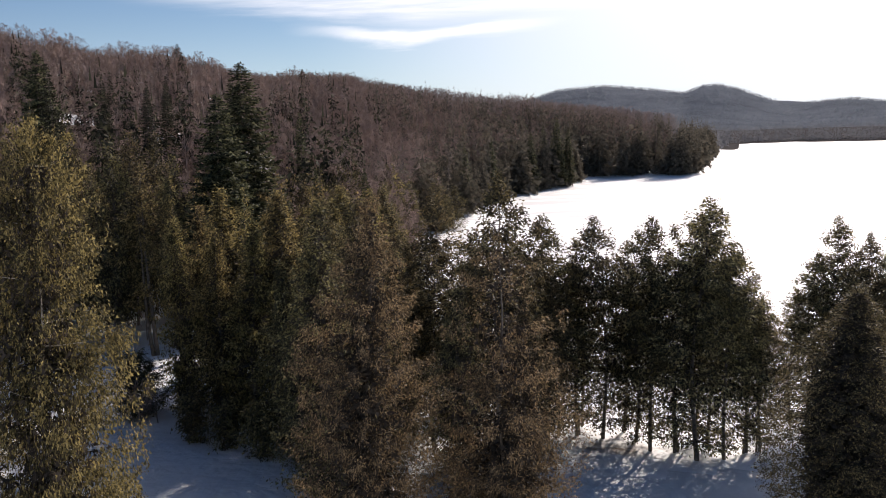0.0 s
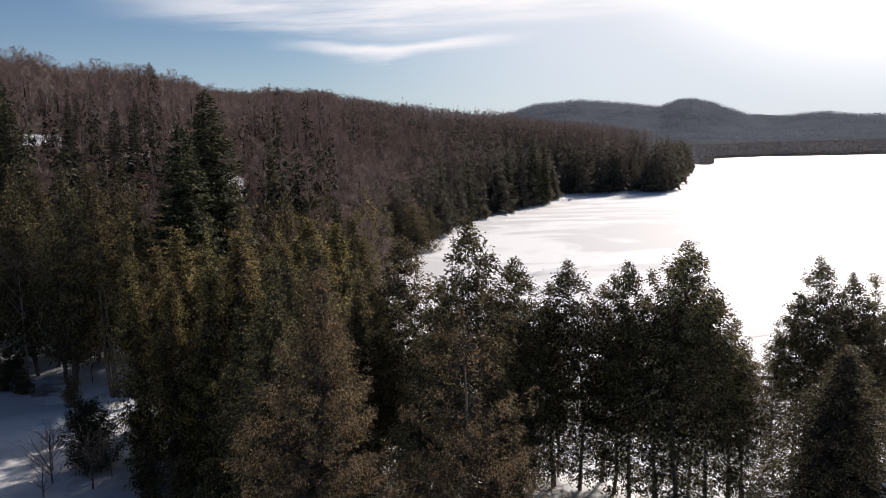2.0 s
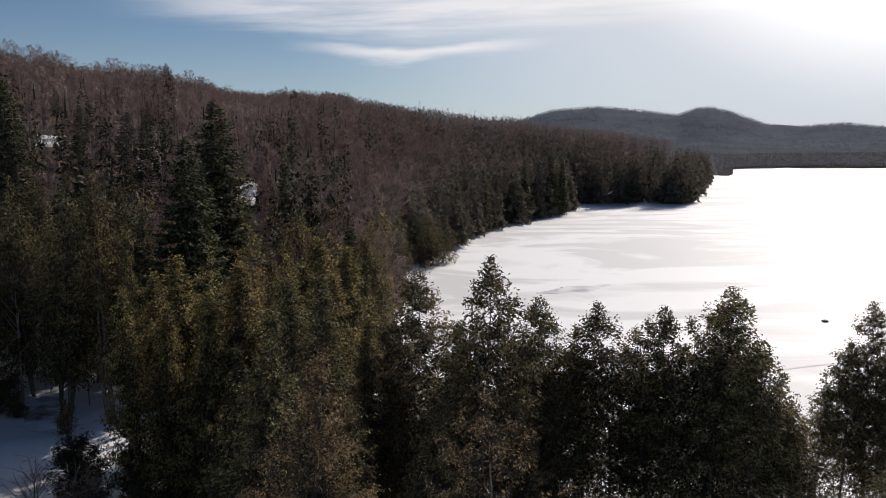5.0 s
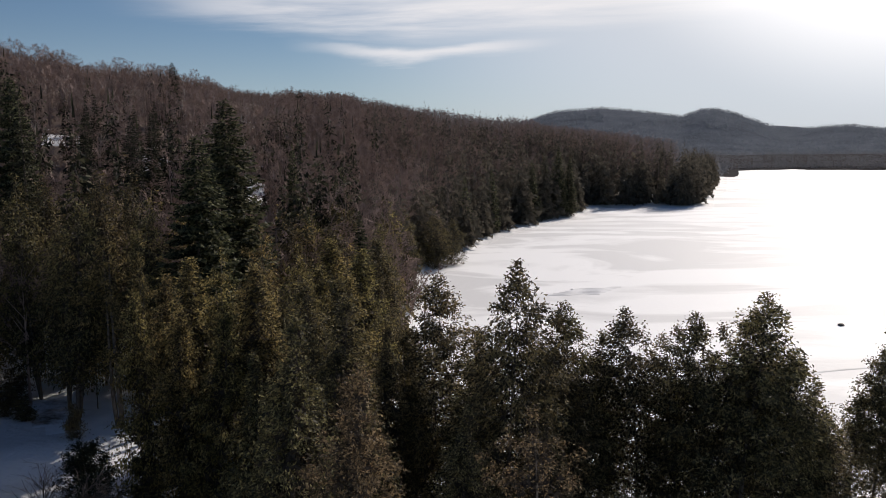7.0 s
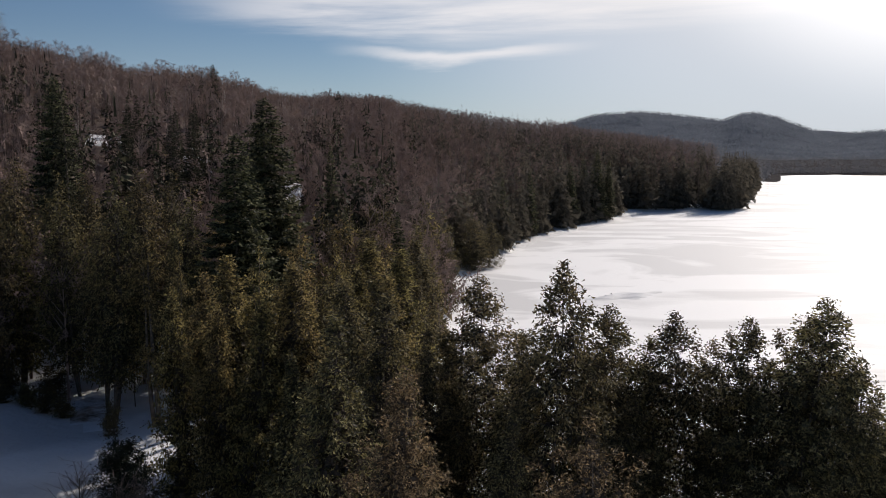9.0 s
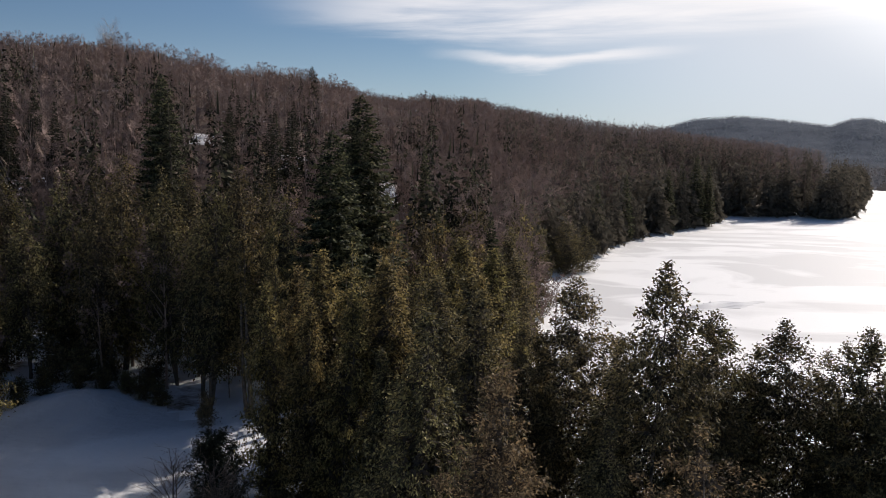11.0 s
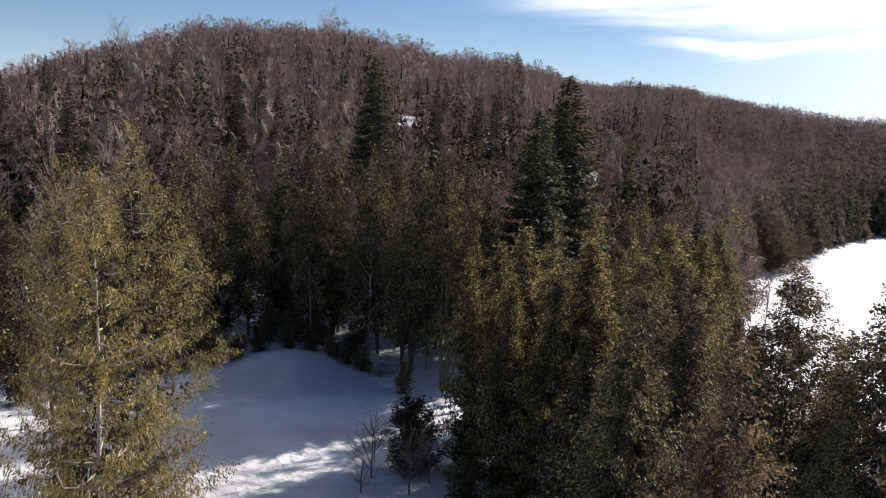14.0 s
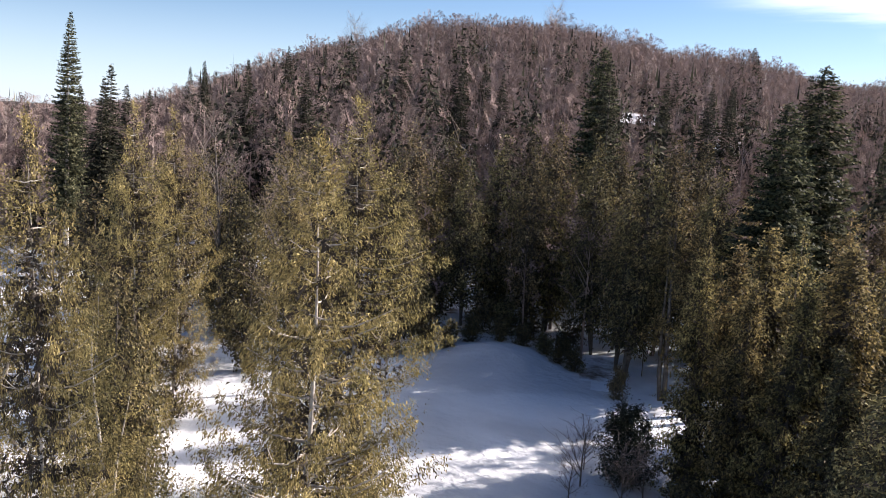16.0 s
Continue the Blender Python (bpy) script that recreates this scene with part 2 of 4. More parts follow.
# bearing, height of the skyline in degrees, distance of the crest
HILL = [(-120, -1.5, 200), (-90, -1.0, 220), (-68, -1.2, 240), (-62, -0.4, 260), (-57, 0.7, 280), (-53, 2.6, 300), (-49, 4.2, 320),
        (-45, 5.3, 330), (-41, 6.4, 335), (-37, 6.8, 335), (-33, 6.7, 330), (-29, 6.1, 320), (-25, 5.3, 310), (-21.5, 5.2, 300),
        (-19, 4.5, 300), (-16, 3.8, 310), (-13, 2.8, 320), (-9, 1.2, 330), (-6, 0.0, 330), (0, -2.0, 330), (60, -3.0, 330)]
RIDGE = [(-75, -2.2, 640), (-60, -1.6, 640), (-52, 0.8, 640), (-44, 2.6, 640), (-36, 3.2, 640), (-22, 3.6, 620), (-16, 3.8, 600), (-12.5, 3.85, 600), (-10, 3.8, 600), (-7.8, 3.35, 600), (-5.5, 2.95, 590), (-4, 2.7, 590),
         (-1.4, 2.35, 580), (1.6, 2.1, 560), (6, 1.5, 520), (10, 1.0, 480), (13, 0.6, 460), (16, -0.4, 440), (22, -2.0, 440), (60, -3.0, 440)]
TREE_H = 12.0


def shore_distance(x, y):
    """Metres to the lake's edge, negative on the lake."""
    x, y = np.asarray(x, float), np.asarray(y, float)
    far, inside = np.full(x.shape, 1e9), np.zeros(x.shape, bool)
    for (ax, ay), (bx, by) in zip(LAKE, LAKE[1:] + LAKE[:1]):
        ex, ey = bx - ax, by - ay
        u = np.clip(((x - ax) * ex + (y - ay) * ey) / (ex * ex + ey * ey), 0, 1)
        far = np.minimum(far, np.hypot(x - ax - u * ex, y - ay - u * ey))
        cross = (ay > y) != (by > y)
        inside ^= cross & (x < (bx - ax) * (y - ay) / (by - ay + 1e-12) + ax)
    return np.where(inside, -far, far)


def smooth(a, b, v):
    u = np.clip((v - a) / (b - a), 0, 1)
    return u * u * (3 - 2 * u)


def ripple(x, y, size, seed=0.0):
    """A cheap uneven surface, about -1 to 1."""
    a, b = x / size + seed, y / size - 1.7 * seed
    return (np.sin(a * 1.3 + 1.7 * np.sin(b * 0.9)) + np.sin(b * 1.7 + 1.3 * np.sin(a * 1.1 + 2.0)) + 0.6 * np.sin(a * 3.1 + b * 2.3)) / 2.6


def height(x, y):
    x, y = np.asarray(x, float), np.asarray(y, float)
    d = shore_distance(x, y)
    dx, dy = x - EYE[0], y - EYE[1]
    r, az = np.hypot(dx, dy), np.degrees(np.arctan2(dx, dy))
    z = 0.55 * smooth(-1.0, 2.0, d) + 0.5 * smooth(2, 12, d) + 0.010 * np.clip(d - 10, 0, 120) - 1.2 * smooth(0, -6, d)
    land = smooth(2, 40, d)
    for table in (HILL, RIDGE):
        b, e, c = np.array(table).T
        crest = np.interp(az, b, c)
        top = np.maximum(16.0 + crest * np.tan(np.radians(np.interp(az, b, e))) - TREE_H, 0.0)
        u = r / crest
        rise = np.where(u < 1, 0.15 * smooth(0.15, 0.4, u) + 0.85 * smooth(0.22, 1.0, u), 1 - 0.6 * smooth(1.0, 2.2, u))
        z = np.maximum(z, z * (1 - rise) + land * (top * rise))
    z = z + land * (0.25 * ripple(x, y, 7) * smooth(30, 60, r) + 1.2 * ripple(x, y, 45, 3.0) * smooth(70, 160, r)) + 0.05 * ripple(x, y, 2.5, 1.0) * smooth(0, 5, d)
    # the mound that a plough left at the back of the clearing
    z = z + 0.85 * np.exp(-((x + 31.6) ** 2 + (y - 49.8) ** 2) / 4.5)
    return z


def mesh_object(name, verts, faces, mat, parent=None, shade=False):
    """One mesh from arrays; faces all have the same number of corners."""
    me = bpy.data.meshes.new(name)
    verts, faces = np.asarray(verts, np.float32), np.asarray(faces, np.int32)
    n = faces.shape[1]
    me.vertices.add(len(verts))
    me.vertices.foreach_set("co", verts.ravel())
    me.loops.add(faces.size)
    me.loops.foreach_set("vertex_index", faces.ravel())
    me.polygons.add(len(faces))
    me.polygons.foreach_set("loop_start", np.arange(0, faces.size, n, dtype=np.int32))
    me.update(calc_edges=True)
    if shade:
        me.polygons.foreach_set("use_smooth", np.ones(len(faces), bool))
    me.materials.append(mat)
    ob = new(name, me)
    if parent:
        ob.parent = parent
    return ob


def sheet(name, rings, bearings, heights, mat):
    """A polar sheet round EYE."""
    R, A = np.meshgrid(rings, np.radians(bearings), indexing="ij")
    x, y = EYE[0] + R * np.sin(A), EYE[1] + R * np.cos(A)
    z = heights(x, y)
    n, m = R.shape
    i, j = np.meshgrid(np.arange(n - 1), np.arange(m), indexing="ij")
    k = (j + 1) % m
    q = np.stack([i * m + j, i * m + k, (i + 1) * m + k, (i + 1) * m + j], -1).reshape(-1, 4)
    return mesh_object(name, np.stack([x, y, z], -1).reshape(-1, 3), q, mat, shade=True)


bearings = np.r_[np.arange(-80, 40, 0.75), np.arange(40, 280, 4.0)]
rings = np.r_[0.01, np.geomspace(1.5, 700, 190), np.geomspace(760, 4800, 16)]
ground = tagged(sheet("ground", rings, bearings, lambda x, y: height(x, y), SNOW), "snow-covered ground with leaf litter showing under the woods", "ground", kind="structure")
lake = sheet("lake", np.r_[0.01, np.geomspace(20, 1500, 40)], np.arange(0, 360, 6.0), lambda x, y: 0 * x, ICE)
tagged(lake, "frozen lake under bright wind-packed snow", "lake", kind="structure")
lake.location.z = 0.02

# the clearing below the camera and the lane that leads out of it: clean snow
CLEARING = [(-33.6, 46.6), (-33.2, 50.2), (-30, 51.4), (-27.6, 50.4), (-25.4, 47.6), (-22.5, 46.4), (-20, 43.6), (-16.4, 39.8), (-12.2, 37.0), (-8.2, 33.4), (-5, 30), (2, 31), (12, 33), (20, 20), (16, -10), (-20, -10), (-34, 5), (-38, 24), (-48, 36), (-47, 40), (-33, 32), (-30.5, 41)]


def inside(x, y, ring):
    hit = np.zeros(np.shape(x), bool)
    for (ax, ay), (bx, by) in zip(ring, ring[1:] + ring[:1]):
        hit ^= ((ay > y) != (by > y)) & (x < (bx - ax) * (y - ay) / (by - ay + 1e-12) + ax)
    return hit


GAP = (26.5, 239.0)  # a snowy opening in the lakeside woods
# open patches of snow among the hillside trees
PATCHES = [(-76.8, 152.7), (-37.4, 138.2), (-53.6, 137.6), (-75.8, 100.8)]


def in_patch(x, y, rad):
    """True near a patch or just downhill of it."""
    hit = np.zeros(np.shape(x), bool)
    for px, py in PATCHES:
        d = np.hypot(px - EYE[0], py - EYE[1])
        for k in (-5.0, -2.0, 1.0):
            hit |= np.hypot(x - px - (EYE[0] - px) * k / d, y - py - (EYE[1] - py) * k / d) < rad
    return hit


def low_before_patches(x, y, h):
    """Heights cut so that the patches can be seen over the trees below them."""
    x, y, h = np.asarray(x, float), np.asarray(y, float), np.asarray(h, float)
    r, az = np.hypot(x - EYE[0], y - EYE[1]), np.degrees(np.arctan2(x - EYE[0], y - EYE[1]))
    ground_z = height(x, y)
    for px, py in PATCHES:
        far, way = math.hypot(px - EYE[0], py - EYE[1]), math.degrees(math.atan2(px - EYE[0], py - EYE[1]))
        line = 16.0 + r / far * (float(height(px, py)) - 16.0 - 1.6)
        h = np.where((np.abs(az - way) < 30.0 / far + 40.0 / np.maximum(r, 40.0)) & (r < far), np.minimum(h, np.maximum(line - ground_z, 1.5)), h)
    return h


ground.data.materials.append(YARD)
mid = np.empty(len(ground.data.polygons) * 3, np.float32)
ground.data.polygons.foreach_get("center", mid)
mid = mid.reshape(-1, 3)
reach = np.hypot(mid[:, 0] + 20, mid[:, 1] - 30)
pulled = 1 - 3.0 / np.maximum(reach, 6.0)
clean = inside(mid[:, 0], mid[:, 1], CLEARING) | inside(-20 + (mid[:, 0] + 20) * pulled, 30 + (mid[:, 1] - 30) * pulled, CLEARING) | (shore_distance(mid[:, 0], mid[:, 1]) < 5) | (np.hypot(mid[:, 0] - GAP[0], mid[:, 1] - GAP[1]) < 8)
wooded = (np.hypot(mid[:, 0], mid[:, 1]) > 95) & (shore_distance(mid[:, 0], mid[:, 1]) > 12) & ~clean
ground.data.materials.append(WOODFLOOR)
ground.data.materials.append(FARFLOOR)
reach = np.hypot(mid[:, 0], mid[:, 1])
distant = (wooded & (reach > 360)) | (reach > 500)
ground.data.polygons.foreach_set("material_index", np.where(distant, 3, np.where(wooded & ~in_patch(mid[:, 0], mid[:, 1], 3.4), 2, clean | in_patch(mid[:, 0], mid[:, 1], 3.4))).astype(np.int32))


# ---- trees ----
def tube(points, radii, sides=5):
    """Verts and quads of a tapered tube along points."""
    p, r = np.asarray(points, float), np.asarray(radii, float)
    d = np.gradient(p, axis=0)
    d /= np.linalg.norm(d, axis=1, keepdims=True) + 1e-9
    side = np.cross(d, [0.31, 0.95, 0.11])
    side /= np.linalg.norm(side, axis=1, keepdims=True) + 1e-9
    up = np.cross(d, side)
    a = np.arange(sides) * 2 * np.pi / sides
    ring = p[:, None] + r[:, None, None] * (np.cos(a)[None, :, None] * side[:, None] + np.sin(a)[None, :, None] * up[:, None])
    i, j = np.meshgrid(np.arange(len(p) - 1), np.arange(sides), indexing="ij")
    k = (j + 1) % sides
    q = np.stack([i * sides + j, i * sides + k, (i + 1) * sides + k, (i + 1) * sides + j], -1).reshape(-1, 4)
    return ring.reshape(-1, 3), q


def joined(pieces):
    verts, faces, n = [], [], 0
    for v, f in pieces:
        verts.append(v)
        faces.append(np.asarray(f) + n)
        n += len(v)
    return np.concatenate(verts), np.concatenate(faces)


def unit(v):
    return v / (np.linalg.norm(v, axis=-1, keepdims=True) + 1e-9)


def sprays(base, way, length, width, rng, fold=0.25, single=False):
    """Small leaf sprays, one triangle each or two that are folded: base points, ways, lengths and widths."""
    n = len(base)
    side = unit(np.cross(way, unit(rng.normal(size=(n, 3)))))
    L, W = length[:, None], width[:, None]
    i = np.arange(n)[:, None]
    tip = base + L * way - 0.15 * L * np.array([0, 0, 1.0])
    if single:
        mid = base + 0.6 * L * way
        return np.stack([base - 0.4 * W * side, mid + 1.3 * W * side, tip], 1).reshape(-1, 3), i * 3 + [[0, 1, 2]]
    up = np.cross(way, side)
    mid = base + 0.45 * L * way + fold * W * up
    v = np.stack([base, mid + W * side - 0.5 * fold * W * up, tip, mid - W * side - 0.5 * fold * W * up], 1)
    return v.reshape(-1, 3), np.concatenate([i * 4 + [[0, 1, 2]], i * 4 + [[0, 2, 3]]], 0)


def crown_radius(u, bottom, shape, skirt=0.0):
    """Outline of a crown over its height, from 0 at its foot to 1 at its tip."""
    w = np.clip((u - bottom) / (1 - bottom), 0, 1)
    if shape > 0:
        top = (1 - w) ** shape
    else:
        # a cone that runs over into a column
        x = (1 - w) / (-1.65 * shape)
        top = x / (1 + x ** 4) ** 0.25
    top = top + skirt * smooth(0.18, 0.5, 1 - w)
    return np.where(u < bottom, 0, top * (0.72 + 0.28 * smooth(0, 0.2, w)))


def cedar_mesh(seed, H, R, count, size, bottom=0.12, shape=0.72, leaders=1, ragged=0.3, limbs=26, boughs=260, single=True, droop=0.5, stem=0.012, slim=0.32, loose=0.13, core=0.09, clump=5, skirt=0.0, deep=1.5, low=1.0, lift=0.34, limb=1.0):
    """Trunk, limbs and crown of a white cedar: sprays in clumps along many boughs."""
    rng = np.random.default_rng(seed)
    wood, twigs, leaves, hearts = [], [], [], []
    stems = [(0.0, 0.0, 1.0)] + [(rng.uniform(-0.55, 0.55) * R, rng.uniform(-0.55, 0.55) * R, rng.uniform(0.74, 0.95)) for _ in range(leaders - 1)]
    z = np.linspace(0, 1, 9)
    for n, (sx, sy, sh) in enumerate(stems):
        h = H * sh
        bend = np.stack([sx * z ** 0.8 + 0.014 * h * np.sin(z * 6 + n + seed), sy * z ** 0.8 + 0.012 * h * np.cos(z * 4 + 2 * n + seed), z * h], -1)
        wood.append(tube(bend * [1, 1, 0.955], stem * h * (1 - z) ** 0.9 + 0.003, 6))
        k = max(40, boughs // len(stems))
        bu = bottom + (1 - bottom) * rng.random(k) ** 1.05 * 0.995
        ba = rng.random(k) * 2 * np.pi
        lump = 1 + ragged * (0.3 * np.sin(3 * ba + 9 * bu + seed) + 0.3 * np.sin(5 * ba - 17 * bu + 2 * seed) + rng.uniform(-1.1, 0.8, k))
        bl = R * (0.8 if n else 1.0) * crown_radius(bu, bottom, shape, skirt) * lump + 0.06
        m, inner = int(count / len(stems)) // clump, int(core * count / len(stems))
        weight = (bl + 0.12 * R) * (low + (1 - low) * smooth(0.15, 0.75, bu))
        pick = rng.choice(k, m + inner, p=weight / weight.sum())
        f = np.r_[1 - rng.random(m) ** deep * 0.85, rng.uniform(0.02, 0.52, inner)]
        L, a, u = bl[pick], ba[pick], bu[pick]
        spread = loose * (0.4 + 0.6 * (1 - u)) * R
        out = np.stack([np.cos(a), np.sin(a), np.zeros(len(a))], -1)
        c = np.stack([np.interp(u, z, bend[:, 0]), np.interp(u, z, bend[:, 1]), u * h], -1)
        pos = c + out * (L * f)[:, None] + rng.normal(size=(len(a), 3)) * spread[:, None] * [1, 1, 1.2]
        pos[:, 2] += L * (lift * f ** 2 - 0.14 * f)
        # tufts of sprays outside, a denser core within, coloured dark as inner shade
        tuft, heart = np.repeat(pos[:m], clump, 0), pos[m:]
        tuft = tuft + rng.normal(size=tuft.shape) * size * [0.75, 0.75, 0.95]
        lean = np.repeat(unit(out[:m] * 0.6 + rng.normal(size=(m, 3)) * 0.45), clump, 0)
        upward = np.repeat(smooth(0.72, 1.0, u[:m]) * 1.9 - 1.0, clump)
        way = unit(lean + rng.normal(size=tuft.shape) * 0.4 + np.stack([0 * upward, 0 * upward, droop * upward], -1))
        s = size * rng.uniform(0.55, 1.4, len(tuft))
        tuft[:, 2] = np.clip(tuft[:, 2], 0.05, None)
        leaves.append(sprays(tuft, way, s, slim * s, rng, single=single))
        if inner:
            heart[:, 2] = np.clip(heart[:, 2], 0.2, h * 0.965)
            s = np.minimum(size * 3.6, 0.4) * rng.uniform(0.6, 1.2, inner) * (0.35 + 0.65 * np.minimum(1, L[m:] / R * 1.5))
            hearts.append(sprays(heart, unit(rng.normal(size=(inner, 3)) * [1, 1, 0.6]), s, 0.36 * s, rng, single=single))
        for _ in range(limbs // len(stems)):
            q = rng.integers(k)
            L, w = min(bl[q], 0.95 * R * limb) * (0.9 if limb < 1.5 else 1.0), np.linspace(0, 1, 5)
            c0 = np.array([np.interp(bu[q], z, bend[:, 0]), np.interp(bu[q], z, bend[:, 1]), bu[q] * h])
            pts = c0 + np.stack([w * L * np.cos(ba[q]), w * L * np.sin(ba[q]), L * (lift * w ** 2 - 0.14 * w)], -1) + rng.normal(size=(5, 3)) * 0.03 * L * w[:, None]
            twigs.append(tube(pts, limb * (0.006 + 0.010 * L / R) * (1 - 0.8 * w), 4))
    return joined(wood), joined(twigs), joined(leaves), joined(hearts) if hearts else None


def spruce_mesh(seed, H, R, whorls, per, bottom=0.1, shape=0.85, size=0.5, club=False, single=True):
    """Trunk and crown of a spruce or fir, in whorls of drooping fronds."""
    rng = np.random.default_rng(seed)
    z = np.linspace(0, 1, 8)
    stem = np.stack([0.006 * H * np.sin(4 * z + seed), 0.006 * H * np.cos(3 * z + seed), z * H], -1)
    base, way, length = [], [], []
    for w in range(whorls):
        u = bottom + (1 - bottom) * (w + rng.uniform(0, 0.6)) / whorls
        if u > 0.995:
            continue
        full = (1 - (u - bottom) / (1 - bottom)) ** shape * (0.75 + 0.25 * min(1.0, (u - bottom) * 8)) + 0.02
        if club:
            full = full * (1.0 + 0.9 * math.exp(-((u - 0.93) / 0.05) ** 2)) * (0.62 + 0.38 * rng.random())
        for b in range(per):
            a = 2 * np.pi * (b + rng.uniform(-0.35, 0.35)) / per + w * 2.4
            L = R * full * rng.uniform(0.62, 1.15)
            k = max(3, int(3 + L / size * 2.2))
            s = np.linspace(0.18, 1.0, k)
            out = np.array([np.cos(a), np.sin(a), 0])
            side = np.array([-np.sin(a), np.cos(a), 0])
            droop = rng.uniform(0.1, 0.7) * (1 - 0.7 * u)
            pts = np.array([0, 0, u * H + rng.uniform(-0.5, 0.5) * H / whorls]) + s[:, None] * L * out + np.array([0, 0, 1.0]) * (-(droop * L) * np.sin(s * 1.9) + 0.12 * L * s ** 3)[:, None]
            for sg in (-1, 1):
                base.append(pts)
                way.append(unit(out * 0.75 + sg * side * rng.uniform(0.5, 1.0, (k, 1)) + np.array([0, 0, -0.25]) + rng.normal(size=(k, 3)) * 0.15))
                length.append(size * (0.45 + 0.75 * (1 - 0.5 * s)) * rng.uniform(0.7, 1.2, k) * min(1.0, 0.35 + L / R))
    tipn = 14
    base.append(np.stack([np.zeros(tipn), np.zeros(tipn), H * np.linspace(0.95, 1.0, tipn)], -1))
    way.append(unit(rng.normal(size=(tipn, 3)) * [1, 1, 0.4] + [0, 0, 1.2]))
    length.append(np.full(tipn, 0.5 * size))
    base, way, length = np.concatenate(base), np.concatenate(way), np.concatenate(length)
    return tube(stem, 0.011 * H * (1 - z) + 0.008, 6), sprays(base, way, length, 0.36 * length, rng, 0.3, single)


def bare_mesh(seed, H, R, limbs=16, twigs=7, fork=0.35, sides=4):
    """A leafless hardwood: trunk, forking limbs and a haze of twigs."""
    rng = np.random.default_rng(seed)
    z = np.linspace(0, 1, 8)
    sway = 0.03 * H
    stem = np.stack([sway * np.sin(3 * z + seed), sway * np.sin(2 * z + 2 * seed), z * H * 0.93], -1)
    wood, fine = [tube(stem, 0.011 * H * (1 - z) ** 0.9 + 0.012, 6)], []
    for _ in range(limbs):
        u = rng.uniform(fork, 0.96)
        a = rng.random() * 2 * np.pi
        L = R * (1.25 - 0.75 * u) * rng.uniform(0.7, 1.3)
        w = np.linspace(0, 1, 5)
        c = np.array([np.interp(u, z, stem[:, k]) for k in range(3)])
        pts = c + np.stack([w * L * np.cos(a) * 0.75, w * L * np.sin(a) * 0.75, L * (0.75 * w + 0.25 * w ** 2)], -1) + rng.normal(size=(5, 3)) * 0.04 * L * w[:, None]
        wood.append(tube(pts, 0.0045 * H * (1 - u * 0.6) * (1 - 0.85 * w) + 0.004, sides))
        for _ in range(twigs):
            s = rng.uniform(0.25, 1.0)
            b = np.array([np.interp(s, w, pts[:, k]) for k in range(3)])
            d = unit(np.array([np.cos(a), np.sin(a), 0.9]) + rng.normal(size=3) * 0.65)
            m = L * rng.uniform(0.25, 0.6)
            q = b + np.linspace(0, 1, 3)[:, None] * m * d + rng.normal(size=(3, 3)) * 0.04 * m * np.array([[0], [1], [1.5]])
            fine.append(tube(q, np.array([0.010, 0.007, 0.003]) * (0.6 + H / 25), 3))
            for _ in range(2):
                e = q[1] + (q[2] - q[1]) * rng.random()
                g = unit(d + rng.normal(size=3) * 0.6) * m * rng.uniform(0.4, 0.8)
                fine.append(tube(np.stack([e, e + g]), np.array([0.007, 0.003]) * (0.6 + H / 25), 3))
    return joined(wood), joined(fine)


def planted(kind, parts, label, category, group):
    """An Empty with one mesh for each part: (name, (verts, faces), material, label)."""
    root = tagged(new(kind), label, category, group)
    root.empty_display_size = 0.5
    under = {"branchwork": "trunk", "inner_brush": "crown"}
    made = {}
    for name, (v, f), mat, note in parts:
        ob = made[name] = mesh_object(name, v, f, mat, made.get(under.get(name), root))
        if name in ("branchwork", "inner_brush") or mat is TWIG:
            tagged(ob, kind="stuff")
        if note:
            tagged(ob, note)
    return root


def stand(root, rows, H, label="", tilt=2.0, seed=0, widen=1.0):
    """Copies of a tree at rows of (x, y, height of its tip above the lake, width factor); the first one is the tree itself."""
    rng = random.Random(seed)
    for n, (x, y, top, wide) in enumerate(rows):
        g = float(height(x, y)) - 0.05
        s = max(top - g, 1.0) / H
        m = pose(x, y, g, rng.uniform(-tilt, tilt), rng.uniform(-tilt, tilt), rng.uniform(0, 360))
        size = (s * wide * widen, s * wide * widen, s)
        if n == 0:
            root.matrix_basis = m @ Matrix.Diagonal((*size, 1))
            ob = root
        else:
            root_scale = root.scale.copy()
            ob = copy_thing(root, m @ Matrix.Diagonal((size[0] / root_scale[0], size[1] / root_scale[1], size[2] / root_scale[2], 1)))
        if label:
            tagged(ob, label)


def cedar(seed, H, R, count, size, leaf=CEDAR, bark=BARK, label="tall white cedar with dense scaly foliage in snow", group="cedars", **kw):
    w, t, l, inner = cedar_mesh(seed, H, R, count, size, **kw)
    parts = [("trunk", w, bark, ""), ("branchwork", t, bark, "bare outward limbs"), ("crown", l, leaf, "")]
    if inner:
        parts.append(("inner_brush", inner, SHADED_DEADWOOD, "dark dead twigs inside the crown"))
    return planted("cedar_tree", parts, label, "tree", group)


def spruce(seed, H, R, whorls, per, label="dark pointed spruce with drooping fronds", leaf=SPRUCE, group="spruces", bark=BARK, **kw):
    w, l = spruce_mesh(seed, H, R, whorls, per, **kw)
    return planted("spruce_tree", [("trunk", w, bark, ""), ("crown", l, leaf, "")], label, "tree", group)


def hardwood(seed, H, R, label="leafless grey hardwood with a fine crown of twigs", bark=BARK, **kw):
    w, t = bare_mesh(seed, H, R, **kw)
    return planted("bare_tree", [("trunk", w, bark, ""), ("crown", t, TWIG, "")], label, "tree", "bare hardwoods")


